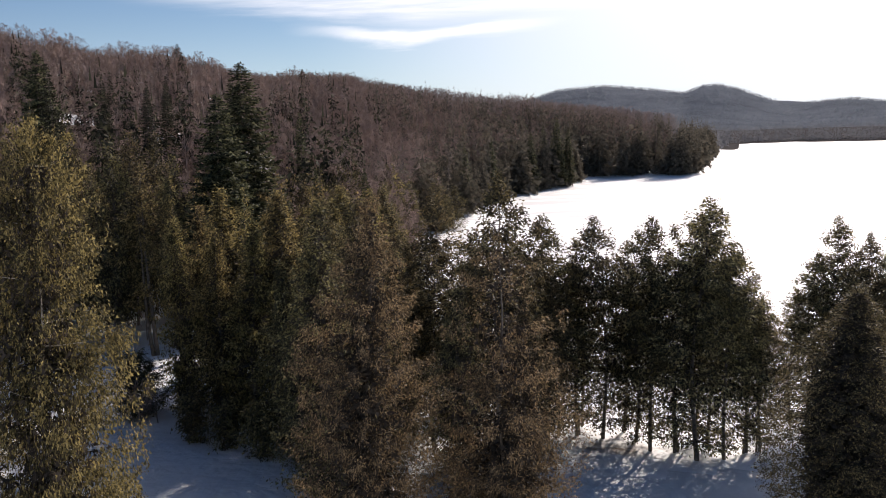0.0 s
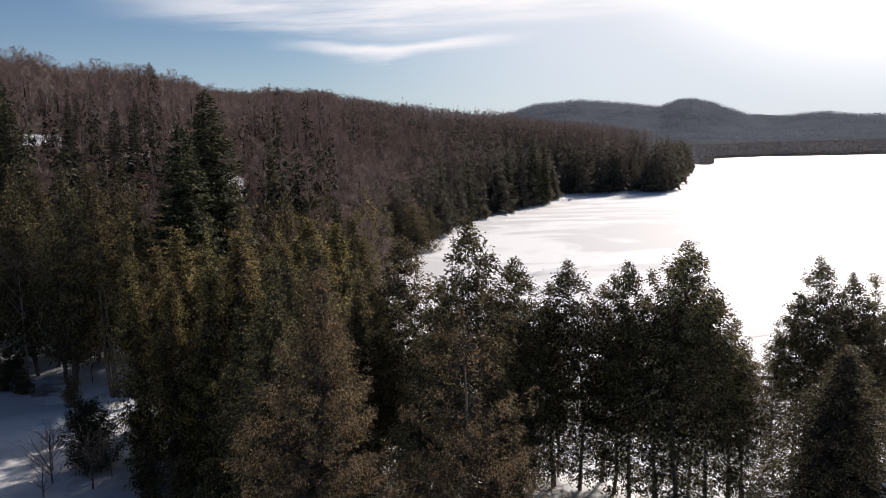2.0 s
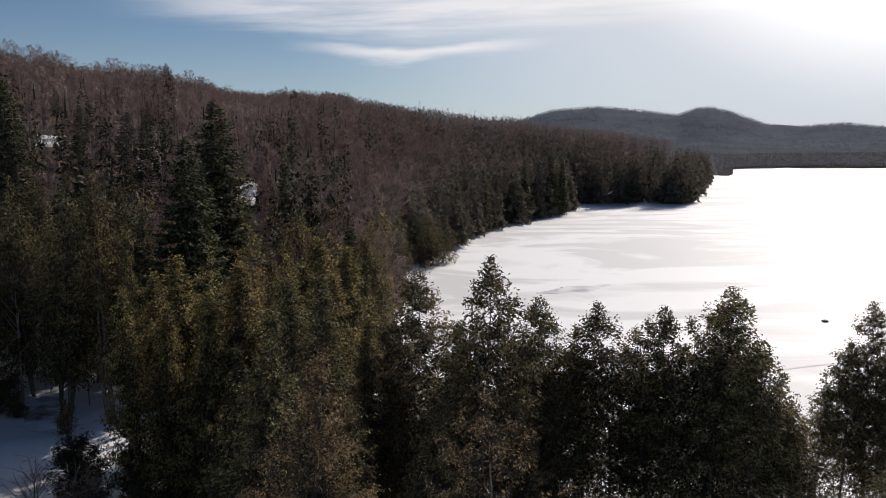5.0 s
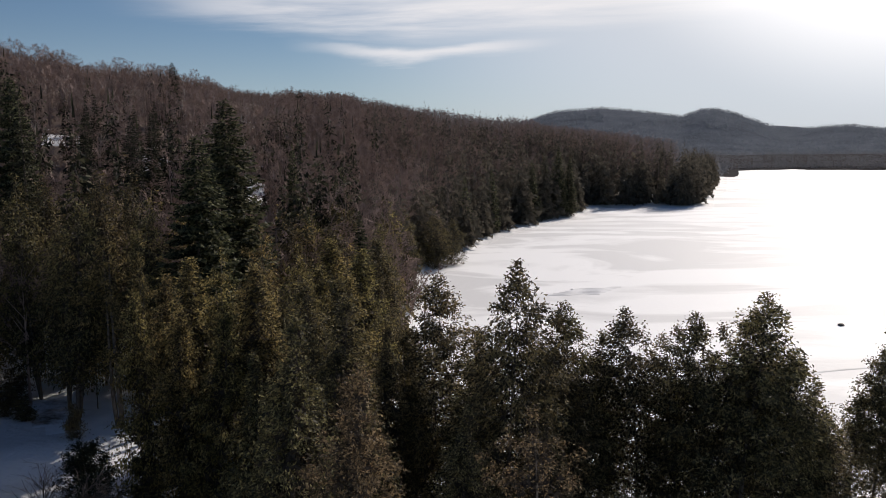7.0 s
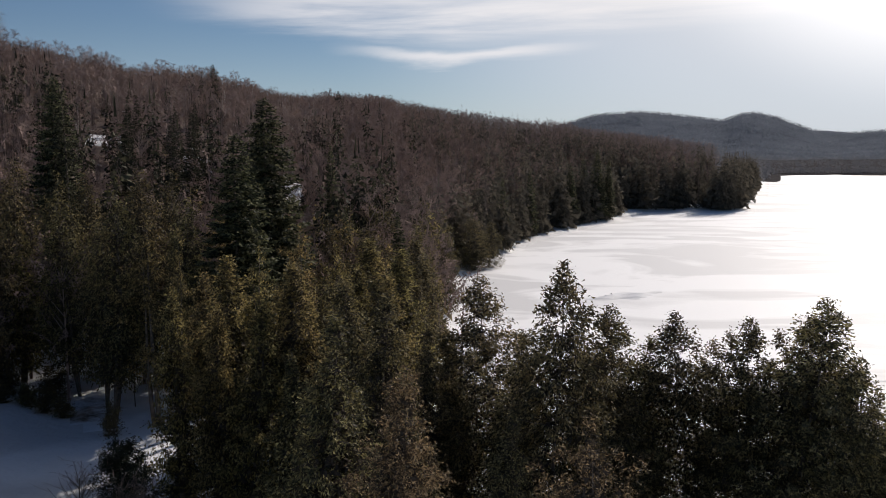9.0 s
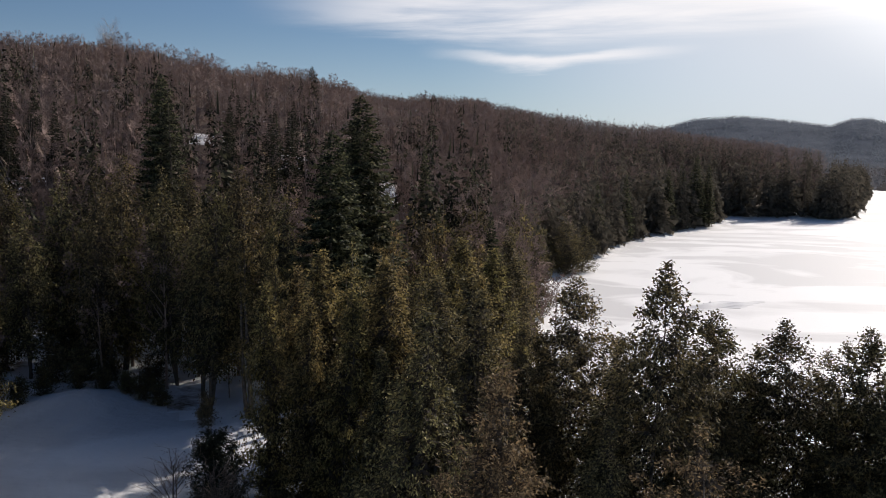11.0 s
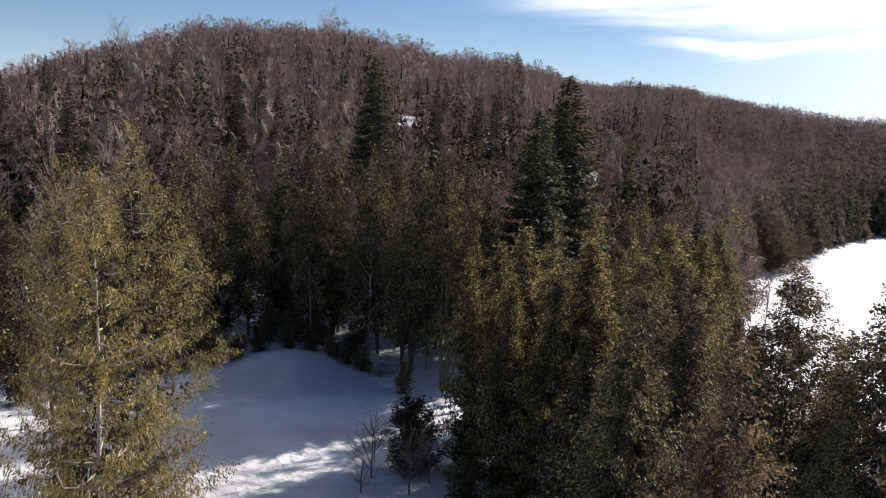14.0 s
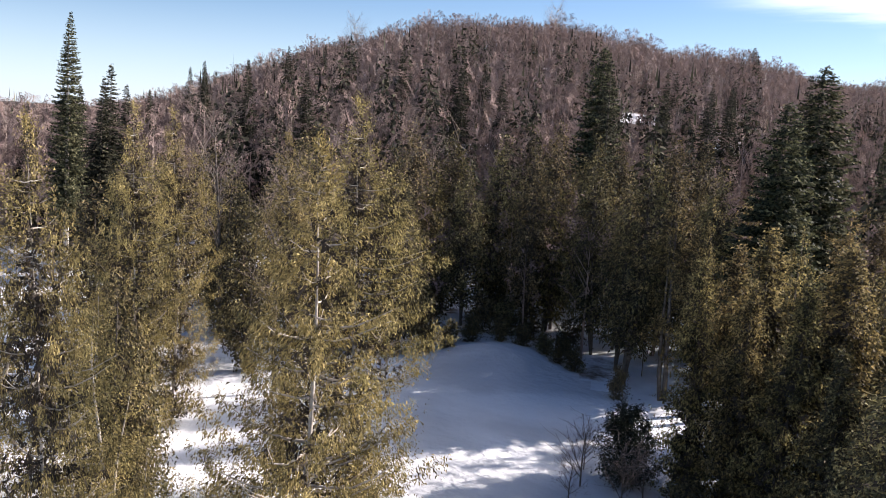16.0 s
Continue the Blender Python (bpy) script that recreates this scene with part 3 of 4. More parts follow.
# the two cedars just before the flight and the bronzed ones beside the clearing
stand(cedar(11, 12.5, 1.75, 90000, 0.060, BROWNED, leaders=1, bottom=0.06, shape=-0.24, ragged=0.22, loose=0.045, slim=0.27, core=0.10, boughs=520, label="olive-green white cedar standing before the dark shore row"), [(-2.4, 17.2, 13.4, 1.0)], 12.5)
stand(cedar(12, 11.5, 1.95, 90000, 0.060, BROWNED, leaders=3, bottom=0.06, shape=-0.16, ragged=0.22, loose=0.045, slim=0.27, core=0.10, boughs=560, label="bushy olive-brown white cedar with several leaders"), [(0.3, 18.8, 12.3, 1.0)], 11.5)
stand(cedar(13, 13.8, 1.2, 72000, 0.082, BRONZE, PALE_BARK, "sunlit bronze-yellow white cedar with pale bare limbs", leaders=1, bottom=0.03, shape=-0.15, ragged=0.36, limbs=150, boughs=300, droop=0.9, slim=0.20, loose=0.045, stem=0.0085, core=0.02, clump=12, skirt=0.75, lift=0.46, limb=1.7), [(-13.9, 18.2, 14.85, 0.95)], 13.8)
stand(cedar(16, 13.8, 2.6, 110000, 0.050, OLIVE, PALE_BARK, "slim bronze-green white cedar close below the flight", leaders=1, bottom=0.03, shape=0.45, ragged=0.28, limbs=60, boughs=900, droop=0.7, slim=0.34, loose=0.035, core=0.12, clump=9, low=0.05, stem=0.006), [(-4.2, 7.75, 14.85, 0.62)], 13.8)
stand(cedar(14, 14.5, 1.9, 52000, 0.088, BRONZE, PALE_BARK, "sunlit bronze-green white cedar beside the snowy lane", leaders=1, bottom=0.03, shape=-0.16, ragged=0.32, limbs=90, boughs=300, droop=0.8, slim=0.22, loose=0.06, core=0.07, clump=8, skirt=0.35, stem=0.007, limb=1.4),
      [(-19.6, 25.0, 15.8, 0.85), (-16.3, 14.9, 14.9, 0.62), (-28.5, 23.4, 15.3, 0.62), (-34.0, 29.0, 15.2, 0.7), (-25.8, 28.4, 14.6, 0.6)], 14.5)
stand(cedar(15, 9.0, 1.7, 16000, 0.082, BRONZE, PALE_BARK, "low ragged bronze cedar thicket on snow", leaders=3, bottom=0.03, shape=0.45, ragged=0.5, boughs=160, droop=0.8, loose=0.08, slim=0.28, core=0.0), [(-13.8, 12.6, 10.2, 1.0), (-11.4, 12.2, 9.0, 0.7), (-18.0, 19.0, 7.2, 0.9), (-19.8, 21.2, 6.8, 0.9), (-17.2, 20.4, 6.4, 0.8), (-33.0, 20.5, 13.0, 1.3), (-21.5, 19.8, 6.6, 0.9), (-24.4, 20.4, 9.2, 1.1), (-22.6, 18.6, 8.6, 1.1), (-20.4, 17.4, 8.4, 1.0), (-28.4, 22.2, 9.4, 1.1), (-31.0, 23.6, 8.6, 1.1)], 9.0)
# the row of slender cedars on the shore
ROW_LABEL = "slender dark white cedar in the backlit shore row"
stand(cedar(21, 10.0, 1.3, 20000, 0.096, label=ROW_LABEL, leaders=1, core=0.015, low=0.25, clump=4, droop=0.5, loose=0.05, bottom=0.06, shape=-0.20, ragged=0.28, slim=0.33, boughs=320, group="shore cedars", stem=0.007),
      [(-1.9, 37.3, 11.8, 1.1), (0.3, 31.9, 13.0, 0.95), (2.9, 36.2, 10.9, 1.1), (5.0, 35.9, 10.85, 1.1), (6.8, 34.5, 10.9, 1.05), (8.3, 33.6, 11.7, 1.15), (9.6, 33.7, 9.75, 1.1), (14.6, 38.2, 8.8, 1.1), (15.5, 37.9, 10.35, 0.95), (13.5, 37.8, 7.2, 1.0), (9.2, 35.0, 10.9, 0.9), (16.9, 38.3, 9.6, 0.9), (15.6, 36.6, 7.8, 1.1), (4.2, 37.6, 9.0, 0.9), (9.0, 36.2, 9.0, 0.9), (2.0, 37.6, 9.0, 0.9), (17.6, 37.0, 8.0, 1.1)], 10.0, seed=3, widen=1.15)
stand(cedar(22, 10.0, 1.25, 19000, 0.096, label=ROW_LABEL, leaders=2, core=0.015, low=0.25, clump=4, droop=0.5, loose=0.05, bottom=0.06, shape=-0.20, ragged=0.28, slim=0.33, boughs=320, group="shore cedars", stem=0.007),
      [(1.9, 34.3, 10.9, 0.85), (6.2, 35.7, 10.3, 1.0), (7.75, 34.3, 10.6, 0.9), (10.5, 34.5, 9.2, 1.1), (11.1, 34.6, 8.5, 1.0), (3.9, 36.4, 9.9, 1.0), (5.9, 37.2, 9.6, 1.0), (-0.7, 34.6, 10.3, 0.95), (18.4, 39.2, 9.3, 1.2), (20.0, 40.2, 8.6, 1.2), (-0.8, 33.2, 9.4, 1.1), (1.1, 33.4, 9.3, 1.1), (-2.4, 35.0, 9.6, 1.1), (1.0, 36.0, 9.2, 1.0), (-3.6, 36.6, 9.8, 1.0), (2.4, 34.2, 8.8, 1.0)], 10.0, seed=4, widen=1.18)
stand(cedar(23, 9.0, 1.75, 90000, 0.056, label="dense even dark cone of cedar", leaders=1, bottom=0.02, shape=-0.25, ragged=0.05, boughs=1600, core=0.35, deep=2.2, group="shore cedars", loose=0.04, lift=0.1, slim=0.3), [(10.6, 23.9, 10.0, 1.42)], 9.0)
# the dark mass between the clearing and the shore
MASS_LABEL = "broad dark white cedar in the crowded stand"
stand(cedar(31, 11.5, 1.75, 16500, 0.128, OLIVE, label="broad olive white cedar in the crowded stand", core=0.10, low=0.7, deep=0.95, leaders=1, bottom=0.08, shape=-0.31, ragged=0.27, boughs=330, loose=0.06, slim=0.34),
      [(-12.4, 39.2, 12.3, 1.0), (-14.0, 41.0, 11.4, 0.9), (-14.5, 38.0, 11.0, 0.75), (-12.6, 37.4, 10.6, 0.8), (-10.6, 36.4, 11.0, 0.8), (-9.6, 38.6, 12.2, 1.0), (-7.2, 49.9, 11.4, 1.1), (-8.2, 44.0, 11.3, 1.1), (-3.7, 42.0, 8.8, 0.9), (-11.0, 42.6, 11.6, 1.1), (-10.6, 57.0, 11.2, 1.2), (-8.0, 41.0, 11.2, 1.0), (-6.9, 44.2, 10.8, 1.0)], 11.5, seed=5, widen=1.15)
stand(cedar(32, 11.5, 1.65, 16500, 0.128, label=MASS_LABEL, core=0.10, low=0.7, deep=0.95, leaders=1, bottom=0.08, shape=-0.33, ragged=0.27, boughs=330, loose=0.06, slim=0.34),
      [(-6.2, 38.0, 11.6, 1.1), (-8.2, 53.0, 10.4, 1.0), (-4.2, 48.0, 7.2, 0.9), (-18.0, 60.0, 12.0, 1.2), (-8.0, 62.0, 10.6, 1.2), (-1.0, 41.5, 8.8, 0.9), (-7.2, 58.0, 9.6, 1.0), (-8.6, 33.8, 9.6, 0.9)], 11.5, seed=6, widen=1.15)
stand(cedar(33, 13.5, 2.15, 9800, 0.195, label="tall olive white cedar at the back of the clearing", leaders=2, bottom=0.16, core=0.14, shape=-0.26, ragged=0.34, boughs=240, loose=0.08, slim=0.27, stem=0.010),
      [(-24.2, 52.4, 14.8, 1.0), (-24.9, 59.0, 15.2, 1.0), (-26.0, 64.6, 15.1, 1.0), (-34.6, 60.4, 15.9, 1.0), (-37.6, 57.0, 14.8, 1.1), (-38.4, 62.0, 15.1, 1.0), (-43.4, 54.4, 15.3, 1.1), (-31.0, 59.6, 15.1, 1.0), (-40.0, 49.5, 13.4, 1.0), (-46.0, 46.0, 13.6, 1.1), (-50.0, 50.0, 14.0, 1.1), (-28.4, 55.4, 13.6, 1.0), (-33.6, 55.6, 13.2, 1.0), (-37.4, 53.4, 12.4, 1.0), (-21.6, 56.4, 13.4, 1.0), (-33.0, 66.0, 15.0, 1.0), (-29.4, 68.0, 15.0, 1.1), (-44.4, 60.0, 14.8, 1.1), (-20.6, 66.0, 12.6, 1.1), (-15.0, 68.0, 11.4, 1.1), (-25.6, 54.0, 12.6, 1.0), (-22.6, 58.6, 13.0, 1.0), (-19.6, 62.4, 12.8, 1.0), (-27.8, 57.6, 12.8, 0.9)], 13.5, seed=7)
stand(cedar(39, 11.5, 1.65, 27000, 0.090, label="dark fine-leaved white cedar at the front of the stand", core=0.10, low=0.7, deep=0.95, leaders=1, bottom=0.06, shape=-0.32, ragged=0.25, boughs=420, loose=0.05, slim=0.30),
      [(-5.0, 26.0, 12.6, 1.0), (-4.0, 34.6, 10.6, 0.8), (-4.5, 29.6, 12.4, 1.0), (-6.2, 33.6, 12.2, 1.1), (-6.6, 30.0, 9.6, 1.0), (-1.2, 28.8, 9.4, 1.0), (1.2, 29.8, 8.8, 0.9), (-4.4, 31.6, 9.6, 1.0)], 11.5, seed=22, widen=1.15)
stand(cedar(38, 11.5, 1.9, 9500, 0.130, OLIVE, label="open olive white cedar at the clearing's edge", leaders=2, core=0.0, low=0.5, deep=0.95, bottom=0.2, shape=-0.24, ragged=0.45, boughs=75, limbs=40, loose=0.045, slim=0.36),
      [(-18.6, 48.6, 12.6, 0.6), (-13.6, 46.5, 11.9, 1.0), (-13.4, 52.6, 12.4, 1.0), (-11.0, 51.0, 11.6, 1.0), (-21.2, 50.8, 13.2, 1.0), (-14.8, 44.8, 10.6, 0.8)], 11.5, seed=21)
# the slim pair near (-26.5, 22) is added for a bronze cedar's shaded foot
stand(cedar(36, 11.0, 1.9, 9000, 0.19, label="dark white cedar behind the bronzed stand", leaders=2, bottom=0.03, shape=-0.25, ragged=0.3, boughs=220, loose=0.08, slim=0.27),
      [(-38.7, 29.8, 11.8, 1.0), (-41.6, 30.8, 12.4, 1.0), (-43.7, 33.2, 12.6, 1.0), (-26.6, 22.8, 9.9, 0.75), (-26.5, 22.0, 10.2, 0.75), (-49.2, 38.6, 13.0, 1.1), (-51.0, 43.0, 13.4, 1.1), (-36.4, 26.6, 12.0, 1.1), (-44.0, 42.6, 11.8, 1.0), (-38.6, 42.2, 11.4, 1.0), (-36.6, 46.4, 11.2, 1.0), (-10.2, 45.4, 10.8, 1.0), (-7.4, 36.2, 10.6, 1.0), (-38.9, 36.6, 11.0, 1.0), (-45.2, 40.0, 12.0, 1.0), (-9.4, 48.0, 10.4, 1.0)], 11.0, seed=16)
# more of the same crowd, further back
crowd = random.Random(23)
spots = []
while len(spots) < 38:
    cx, cy = crowd.uniform(-52, -7), crowd.uniform(54, 94)
    if cx > -9 - 0.02 * (cy - 54) or inside(np.array(cx), np.array(cy), CLEARING) or bool(in_patch(np.array(cx), np.array(cy), 5.0)):
        continue
    if all(math.hypot(cx - a[0], cy - a[1]) > 4.2 for a in spots):
        spots.append((cx, cy, float(height(cx, cy)) + float(low_before_patches(cx, cy, crowd.uniform(8.0, 11.0))), crowd.uniform(0.95, 1.25)))
stand(cedar(37, 11.0, 1.9, 4400, 0.26, OLIVE, label="dark white cedar in the woods behind the clearing", leaders=2, bottom=0.1, shape=-0.25, ragged=0.32, boughs=170, limbs=14, loose=0.08, slim=0.27, core=0.12), spots, 11.0, seed=18)
# spruces that stand out
stand(spruce(41, 20.0, 1.55, 95, 9, size=0.22, bottom=0.3, shape=0.68, bark=PALE_BARK, club=False, label="very tall ragged spruce with a bare lower trunk"), [(-58.1, 36.1, 21.0, 1.0)], 20.0)
stand(spruce(42, 18.0, 2.6, 48, 11, size=0.33, bottom=0.34, shape=0.62, label="full dark spruce with a thick crown"), [(-17.2, 53.6, 17.5, 1.2), (-17.5, 61.4, 20.0, 1.2), (-42.2, 77.9, 23.2, 1.0)], 18.0)
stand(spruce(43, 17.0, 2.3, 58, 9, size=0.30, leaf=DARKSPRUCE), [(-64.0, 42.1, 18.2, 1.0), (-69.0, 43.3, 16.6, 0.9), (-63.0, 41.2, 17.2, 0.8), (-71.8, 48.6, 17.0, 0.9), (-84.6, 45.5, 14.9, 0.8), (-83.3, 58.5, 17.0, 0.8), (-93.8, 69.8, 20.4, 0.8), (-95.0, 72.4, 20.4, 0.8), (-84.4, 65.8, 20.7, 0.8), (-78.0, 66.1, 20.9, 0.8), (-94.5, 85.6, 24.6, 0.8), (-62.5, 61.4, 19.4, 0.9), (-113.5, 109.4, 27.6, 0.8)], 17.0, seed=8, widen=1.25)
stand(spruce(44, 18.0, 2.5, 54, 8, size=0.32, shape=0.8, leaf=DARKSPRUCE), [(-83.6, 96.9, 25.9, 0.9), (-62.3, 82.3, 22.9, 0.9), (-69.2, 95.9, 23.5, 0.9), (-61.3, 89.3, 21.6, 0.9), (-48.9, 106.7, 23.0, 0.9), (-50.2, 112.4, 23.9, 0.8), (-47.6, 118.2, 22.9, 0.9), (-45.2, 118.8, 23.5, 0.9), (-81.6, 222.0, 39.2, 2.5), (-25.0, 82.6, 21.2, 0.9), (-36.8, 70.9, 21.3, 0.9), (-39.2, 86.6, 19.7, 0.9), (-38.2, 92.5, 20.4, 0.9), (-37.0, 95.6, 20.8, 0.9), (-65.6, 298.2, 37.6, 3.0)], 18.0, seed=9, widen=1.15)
stand(spruce(45, 13.0, 1.9, 48, 9, size=0.34, shape=0.85), [(-22.0, 97.9, 17.2, 0.9), (-16.1, 94.0, 14.3, 0.9), (-17.8, 99.8, 13.8, 0.9), (-16.2, 78.7, 11.5, 1.1), (-10.6, 74.6, 11.6, 1.1), (-11.2, 84.8, 9.6, 1.1), (-13.0, 104.6, 9.4, 1.1), (-12.2, 96.0, 8.6, 1.1), (-14.6, 111.0, 9.8, 1.1), (-11.6, 134.0, 9.2, 1.2), (15.0, 205.0, 16.7, 1.3), (12.4, 207.5, 15.2, 1.3), (18.0, 208.0, 14.6, 1.2), (8.4, 191.5, 14.0, 1.2), (-0.4, 167.5, 12.8, 1.2), (-4.6, 152.0, 12.0, 1.1)], 13.0, seed=10)
# cedars and firs by the lake's near corner
stand(cedar(35, 9.0, 1.9, 8000, 0.165, label="dense dark cedar by the lake's edge", leaders=1, bottom=0.02, shape=-0.28, ragged=0.25, boughs=200, limbs=14),
      [(-8.0, 123.1, 7.4, 1.5), (-5.9, 127.3, 6.6, 1.4), (-10.5, 129.0, 6.5, 1.3), (-8.9, 91.0, 8.2, 1.0), (-11.6, 89.0, 9.4, 1.0), (-10.4, 80.0, 9.8, 1.0), (-9.0, 72.0, 9.6, 0.9), (-12.2, 100.0, 9.2, 1.0), (-14.0, 86.0, 11.0, 1.0), (-7.9, 66.0, 9.2, 0.9), (-13.2, 73.0, 10.6, 1.1), (-16.0, 90.0, 11.6, 1.0), (-11.4, 116.0, 9.0, 1.1), (-9.0, 132.0, 8.8, 1.1), (-15.0, 120.0, 10.4, 1.1)], 9.0, seed=15)
# the young pine at the edge of the clearing
w, t, l, inner = cedar_mesh(46, 3.8, 1.6, 20000, 0.15, bottom=0.06, shape=0.5, leaders=2, ragged=0.5, limbs=40, boughs=90, loose=0.06, core=0.0, clump=12, slim=0.16, droop=-0.3)
pine = planted("pine_sapling", [("trunk", w, BARK, ""), ("branchwork", t, BARK, "thin bare limbs"), ("crown", l, PINE, "")], "young open-branched pine on the snow", "tree", "saplings")
stand(pine, [(-17.5, 39.1, 4.6, 1.0)], 3.8)
# bare hardwoods near by, and the lone pale one on the crest
stand(hardwood(53, 15.0, 4.6, limbs=40, twigs=10, bark=PALE_BARK, label="tall pale spreading hardwood on the hill crest"), [(-165.0, 260.0, 58.5, 1.0), (-232.0, 232.0, 52.5, 0.9)], 15.0, seed=14)
stand(hardwood(51, 13.0, 3.2, limbs=22, twigs=9), [(-45.7, 39.2, 15.6, 1.0), (-55.6, 68.2, 16.6, 1.0), (-34.8, 35.5, 12.6, 0.8), (-48.0, 62.0, 14.0, 1.0), (-52.0, 56.0, 14.4, 1.0), (-40.0, 40.0, 13.0, 1.0)], 13.0, seed=11)
stand(hardwood(52, 12.0, 1.8, limbs=18, twigs=8, bark=BARK, label="slender grey birch without leaves"), [(-7.0, 141.0, 14.6, 0.6), (-23.2, 54.4, 11.6, 0.3), (-23.9, 54.0, 11.0, 0.3)], 12.0, seed=12)
# the rows behind the mound are added, dark in place of shaded floor
stand(cedar(34, 4.5, 1.3, 3500, 0.2, label="low dark cedar brush at the back of the clearing, partly filling in for shade", leaders=3, bottom=0.02, shape=0.45, ragged=0.5, boughs=120, limbs=12),
      [(-35.6, 53.2, 4.6, 1.1), (-34.0, 54.2, 4.2, 1.2), (-31.0, 53.8, 2.6, 1.0), (-38.8, 50.6, 5.4, 1.2), (-8.6, 36.4, 4.0, 1.0), (-42.0, 46.4, 5.0, 1.2), (-36.6, 56.4, 5.0, 1.3), (-40.6, 54.0, 5.2, 1.4), (-45.4, 49.8, 5.4, 1.4), (-38.4, 46.0, 4.6, 1.2), (-35.6, 47.8, 3.8, 1.2), (-15.2, 40.6, 3.8, 1.0), (-13.4, 35.8, 3.6, 1.2), (-11.6, 35.0, 3.4, 1.3), (-9.8, 34.0, 3.6, 1.3), (-12.0, 38.6, 3.6, 1.0), (-23.0, 49.0, 3.2, 0.9), (-33.4, 52.6, 3.3, 1.4), (-31.8, 53.0, 3.0, 1.5), (-30.2, 52.9, 2.8, 1.5), (-28.7, 52.3, 2.9, 1.5), (-27.2, 51.7, 2.7, 1.4), (-34.6, 51.0, 3.4, 1.3), (-35.0, 49.2, 3.2, 1.3), (-32.6, 54.8, 3.8, 1.4), (-29.6, 54.6, 3.6, 1.4)], 4.5, seed=13)
# bare shrubs round the young pine
stand(hardwood(54, 2.4, 1.1, limbs=20, twigs=6, fork=0.12, label="leafless grey shrub standing in the clearing's snow"), [(-18.4, 37.4, 3.7, 1.0), (-16.4, 36.8, 3.6, 1.2), (-16.0, 38.2, 3.0, 1.1), (-18.0, 36.0, 2.8, 1.2), (-19.2, 39.0, 2.9, 0.9)], 2.4, seed=17)


# ---- woods that nobody could count ----
def scattered(protos, xs, ys, hs, rng, name, mat, label, zs=None):
    """One mesh of many low trees: prototypes of unit height, set at the places with the heights given."""
    pieces, n = [[], []], 0
    pick = rng.integers(0, len(protos), len(xs))
    zs = height(xs, ys) if zs is None else zs
    turn, wide = rng.random(len(xs)) * 2 * np.pi, rng.uniform(0.8, 1.25, len(xs))
    for k, (v, f) in enumerate(protos):
        at = np.flatnonzero(pick == k)
        c, s = np.cos(turn[at])[:, None], np.sin(turn[at])[:, None]
        w, h = (hs[at] * wide[at])[:, None], hs[at][:, None]
        V = np.stack([(v[:, 0] * c - v[:, 1] * s) * w + xs[at][:, None], (v[:, 0] * s + v[:, 1] * c) * w + ys[at][:, None], v[:, 2] * h + zs[at][:, None] - 0.05], -1)
        pieces[0].append(V.reshape(-1, 3))
        pieces[1].append((f[None] + (n + np.arange(len(at)) * len(v))[:, None, None]).reshape(-1, f.shape[1]))
        n += V.shape[0] * V.shape[1]
    return tagged(mesh_object(name, np.concatenate(pieces[0]), np.concatenate(pieces[1]), mat), label, "woods", kind="stuff")


def far_bare(seed):
    """A bare tree of unit height in slivers: trunk, limbs and twigs as thin triangles."""
    rng = np.random.default_rng(seed)
    v, f = [], []

    def sliver(a, b, w):
        d = unit(np.cross(b - a, rng.normal(size=3)))
        f.append([len(v), len(v) + 1, len(v) + 2])
        v.extend([a - w * d, a + w * d, b])

    lean = rng.normal(size=2) * 0.03
    top = np.array([lean[0], lean[1], 0.95])
    for _ in range(2):
        sliver(np.zeros(3), top, 0.012)
    for _ in range(12):
        # limbs fork upwards
        u, a = rng.uniform(0.3, 0.8), rng.random() * 2 * np.pi
        e = top * u + np.array([np.cos(a) * 0.5, np.sin(a) * 0.5, 0.85]) * rng.uniform(0.12, 0.3) * (1.2 - 0.6 * u)
        sliver(top * u, e, rng.uniform(0.003, 0.005))
    return np.array(v), np.array(f)


def far_brush(seed, puffs=26):
    """The twigs of such a tree: thin lacy fans in an uneven dome."""
    rng = np.random.default_rng(seed)
    lift = rng.uniform(0.38, 0.92, puffs)
    a = rng.random(puffs) * 2 * np.pi
    reach = 0.20 * np.sqrt(np.clip(1 - ((lift - 0.62) / 0.36) ** 2, 0.05, 1)) * np.sqrt(rng.random(puffs))
    base = np.stack([np.cos(a) * reach, np.sin(a) * reach, lift - 0.06], -1)
    way = unit(np.stack([np.cos(a) * 0.6, np.sin(a) * 0.6, 1.0 + 0 * a], -1) + rng.normal(size=(puffs, 3)) * 0.35)
    return sprays(base, way, rng.uniform(0.10, 0.2, puffs), rng.uniform(0.035, 0.065, puffs), rng, single=True)


def both(seeds, puffs=26):
    """Trees of limbs, and their twigs, of the same places."""
    return [far_bare(s) for s in seeds], [far_brush(s, puffs) for s in seeds]


def hardwoods(kinds, x, y, h, name, label, brush=BRUSH):
    state = rng.integers(1 << 30)
    scattered(kinds[0], x, y, h, np.random.default_rng(state), name, TWIG, label)
    scattered(kinds[1], x, y, h, np.random.default_rng(state), name.replace("forest", "twigs").replace("thicket", "twigs"), brush, label.replace("leafless", "fine twigs of leafless"))


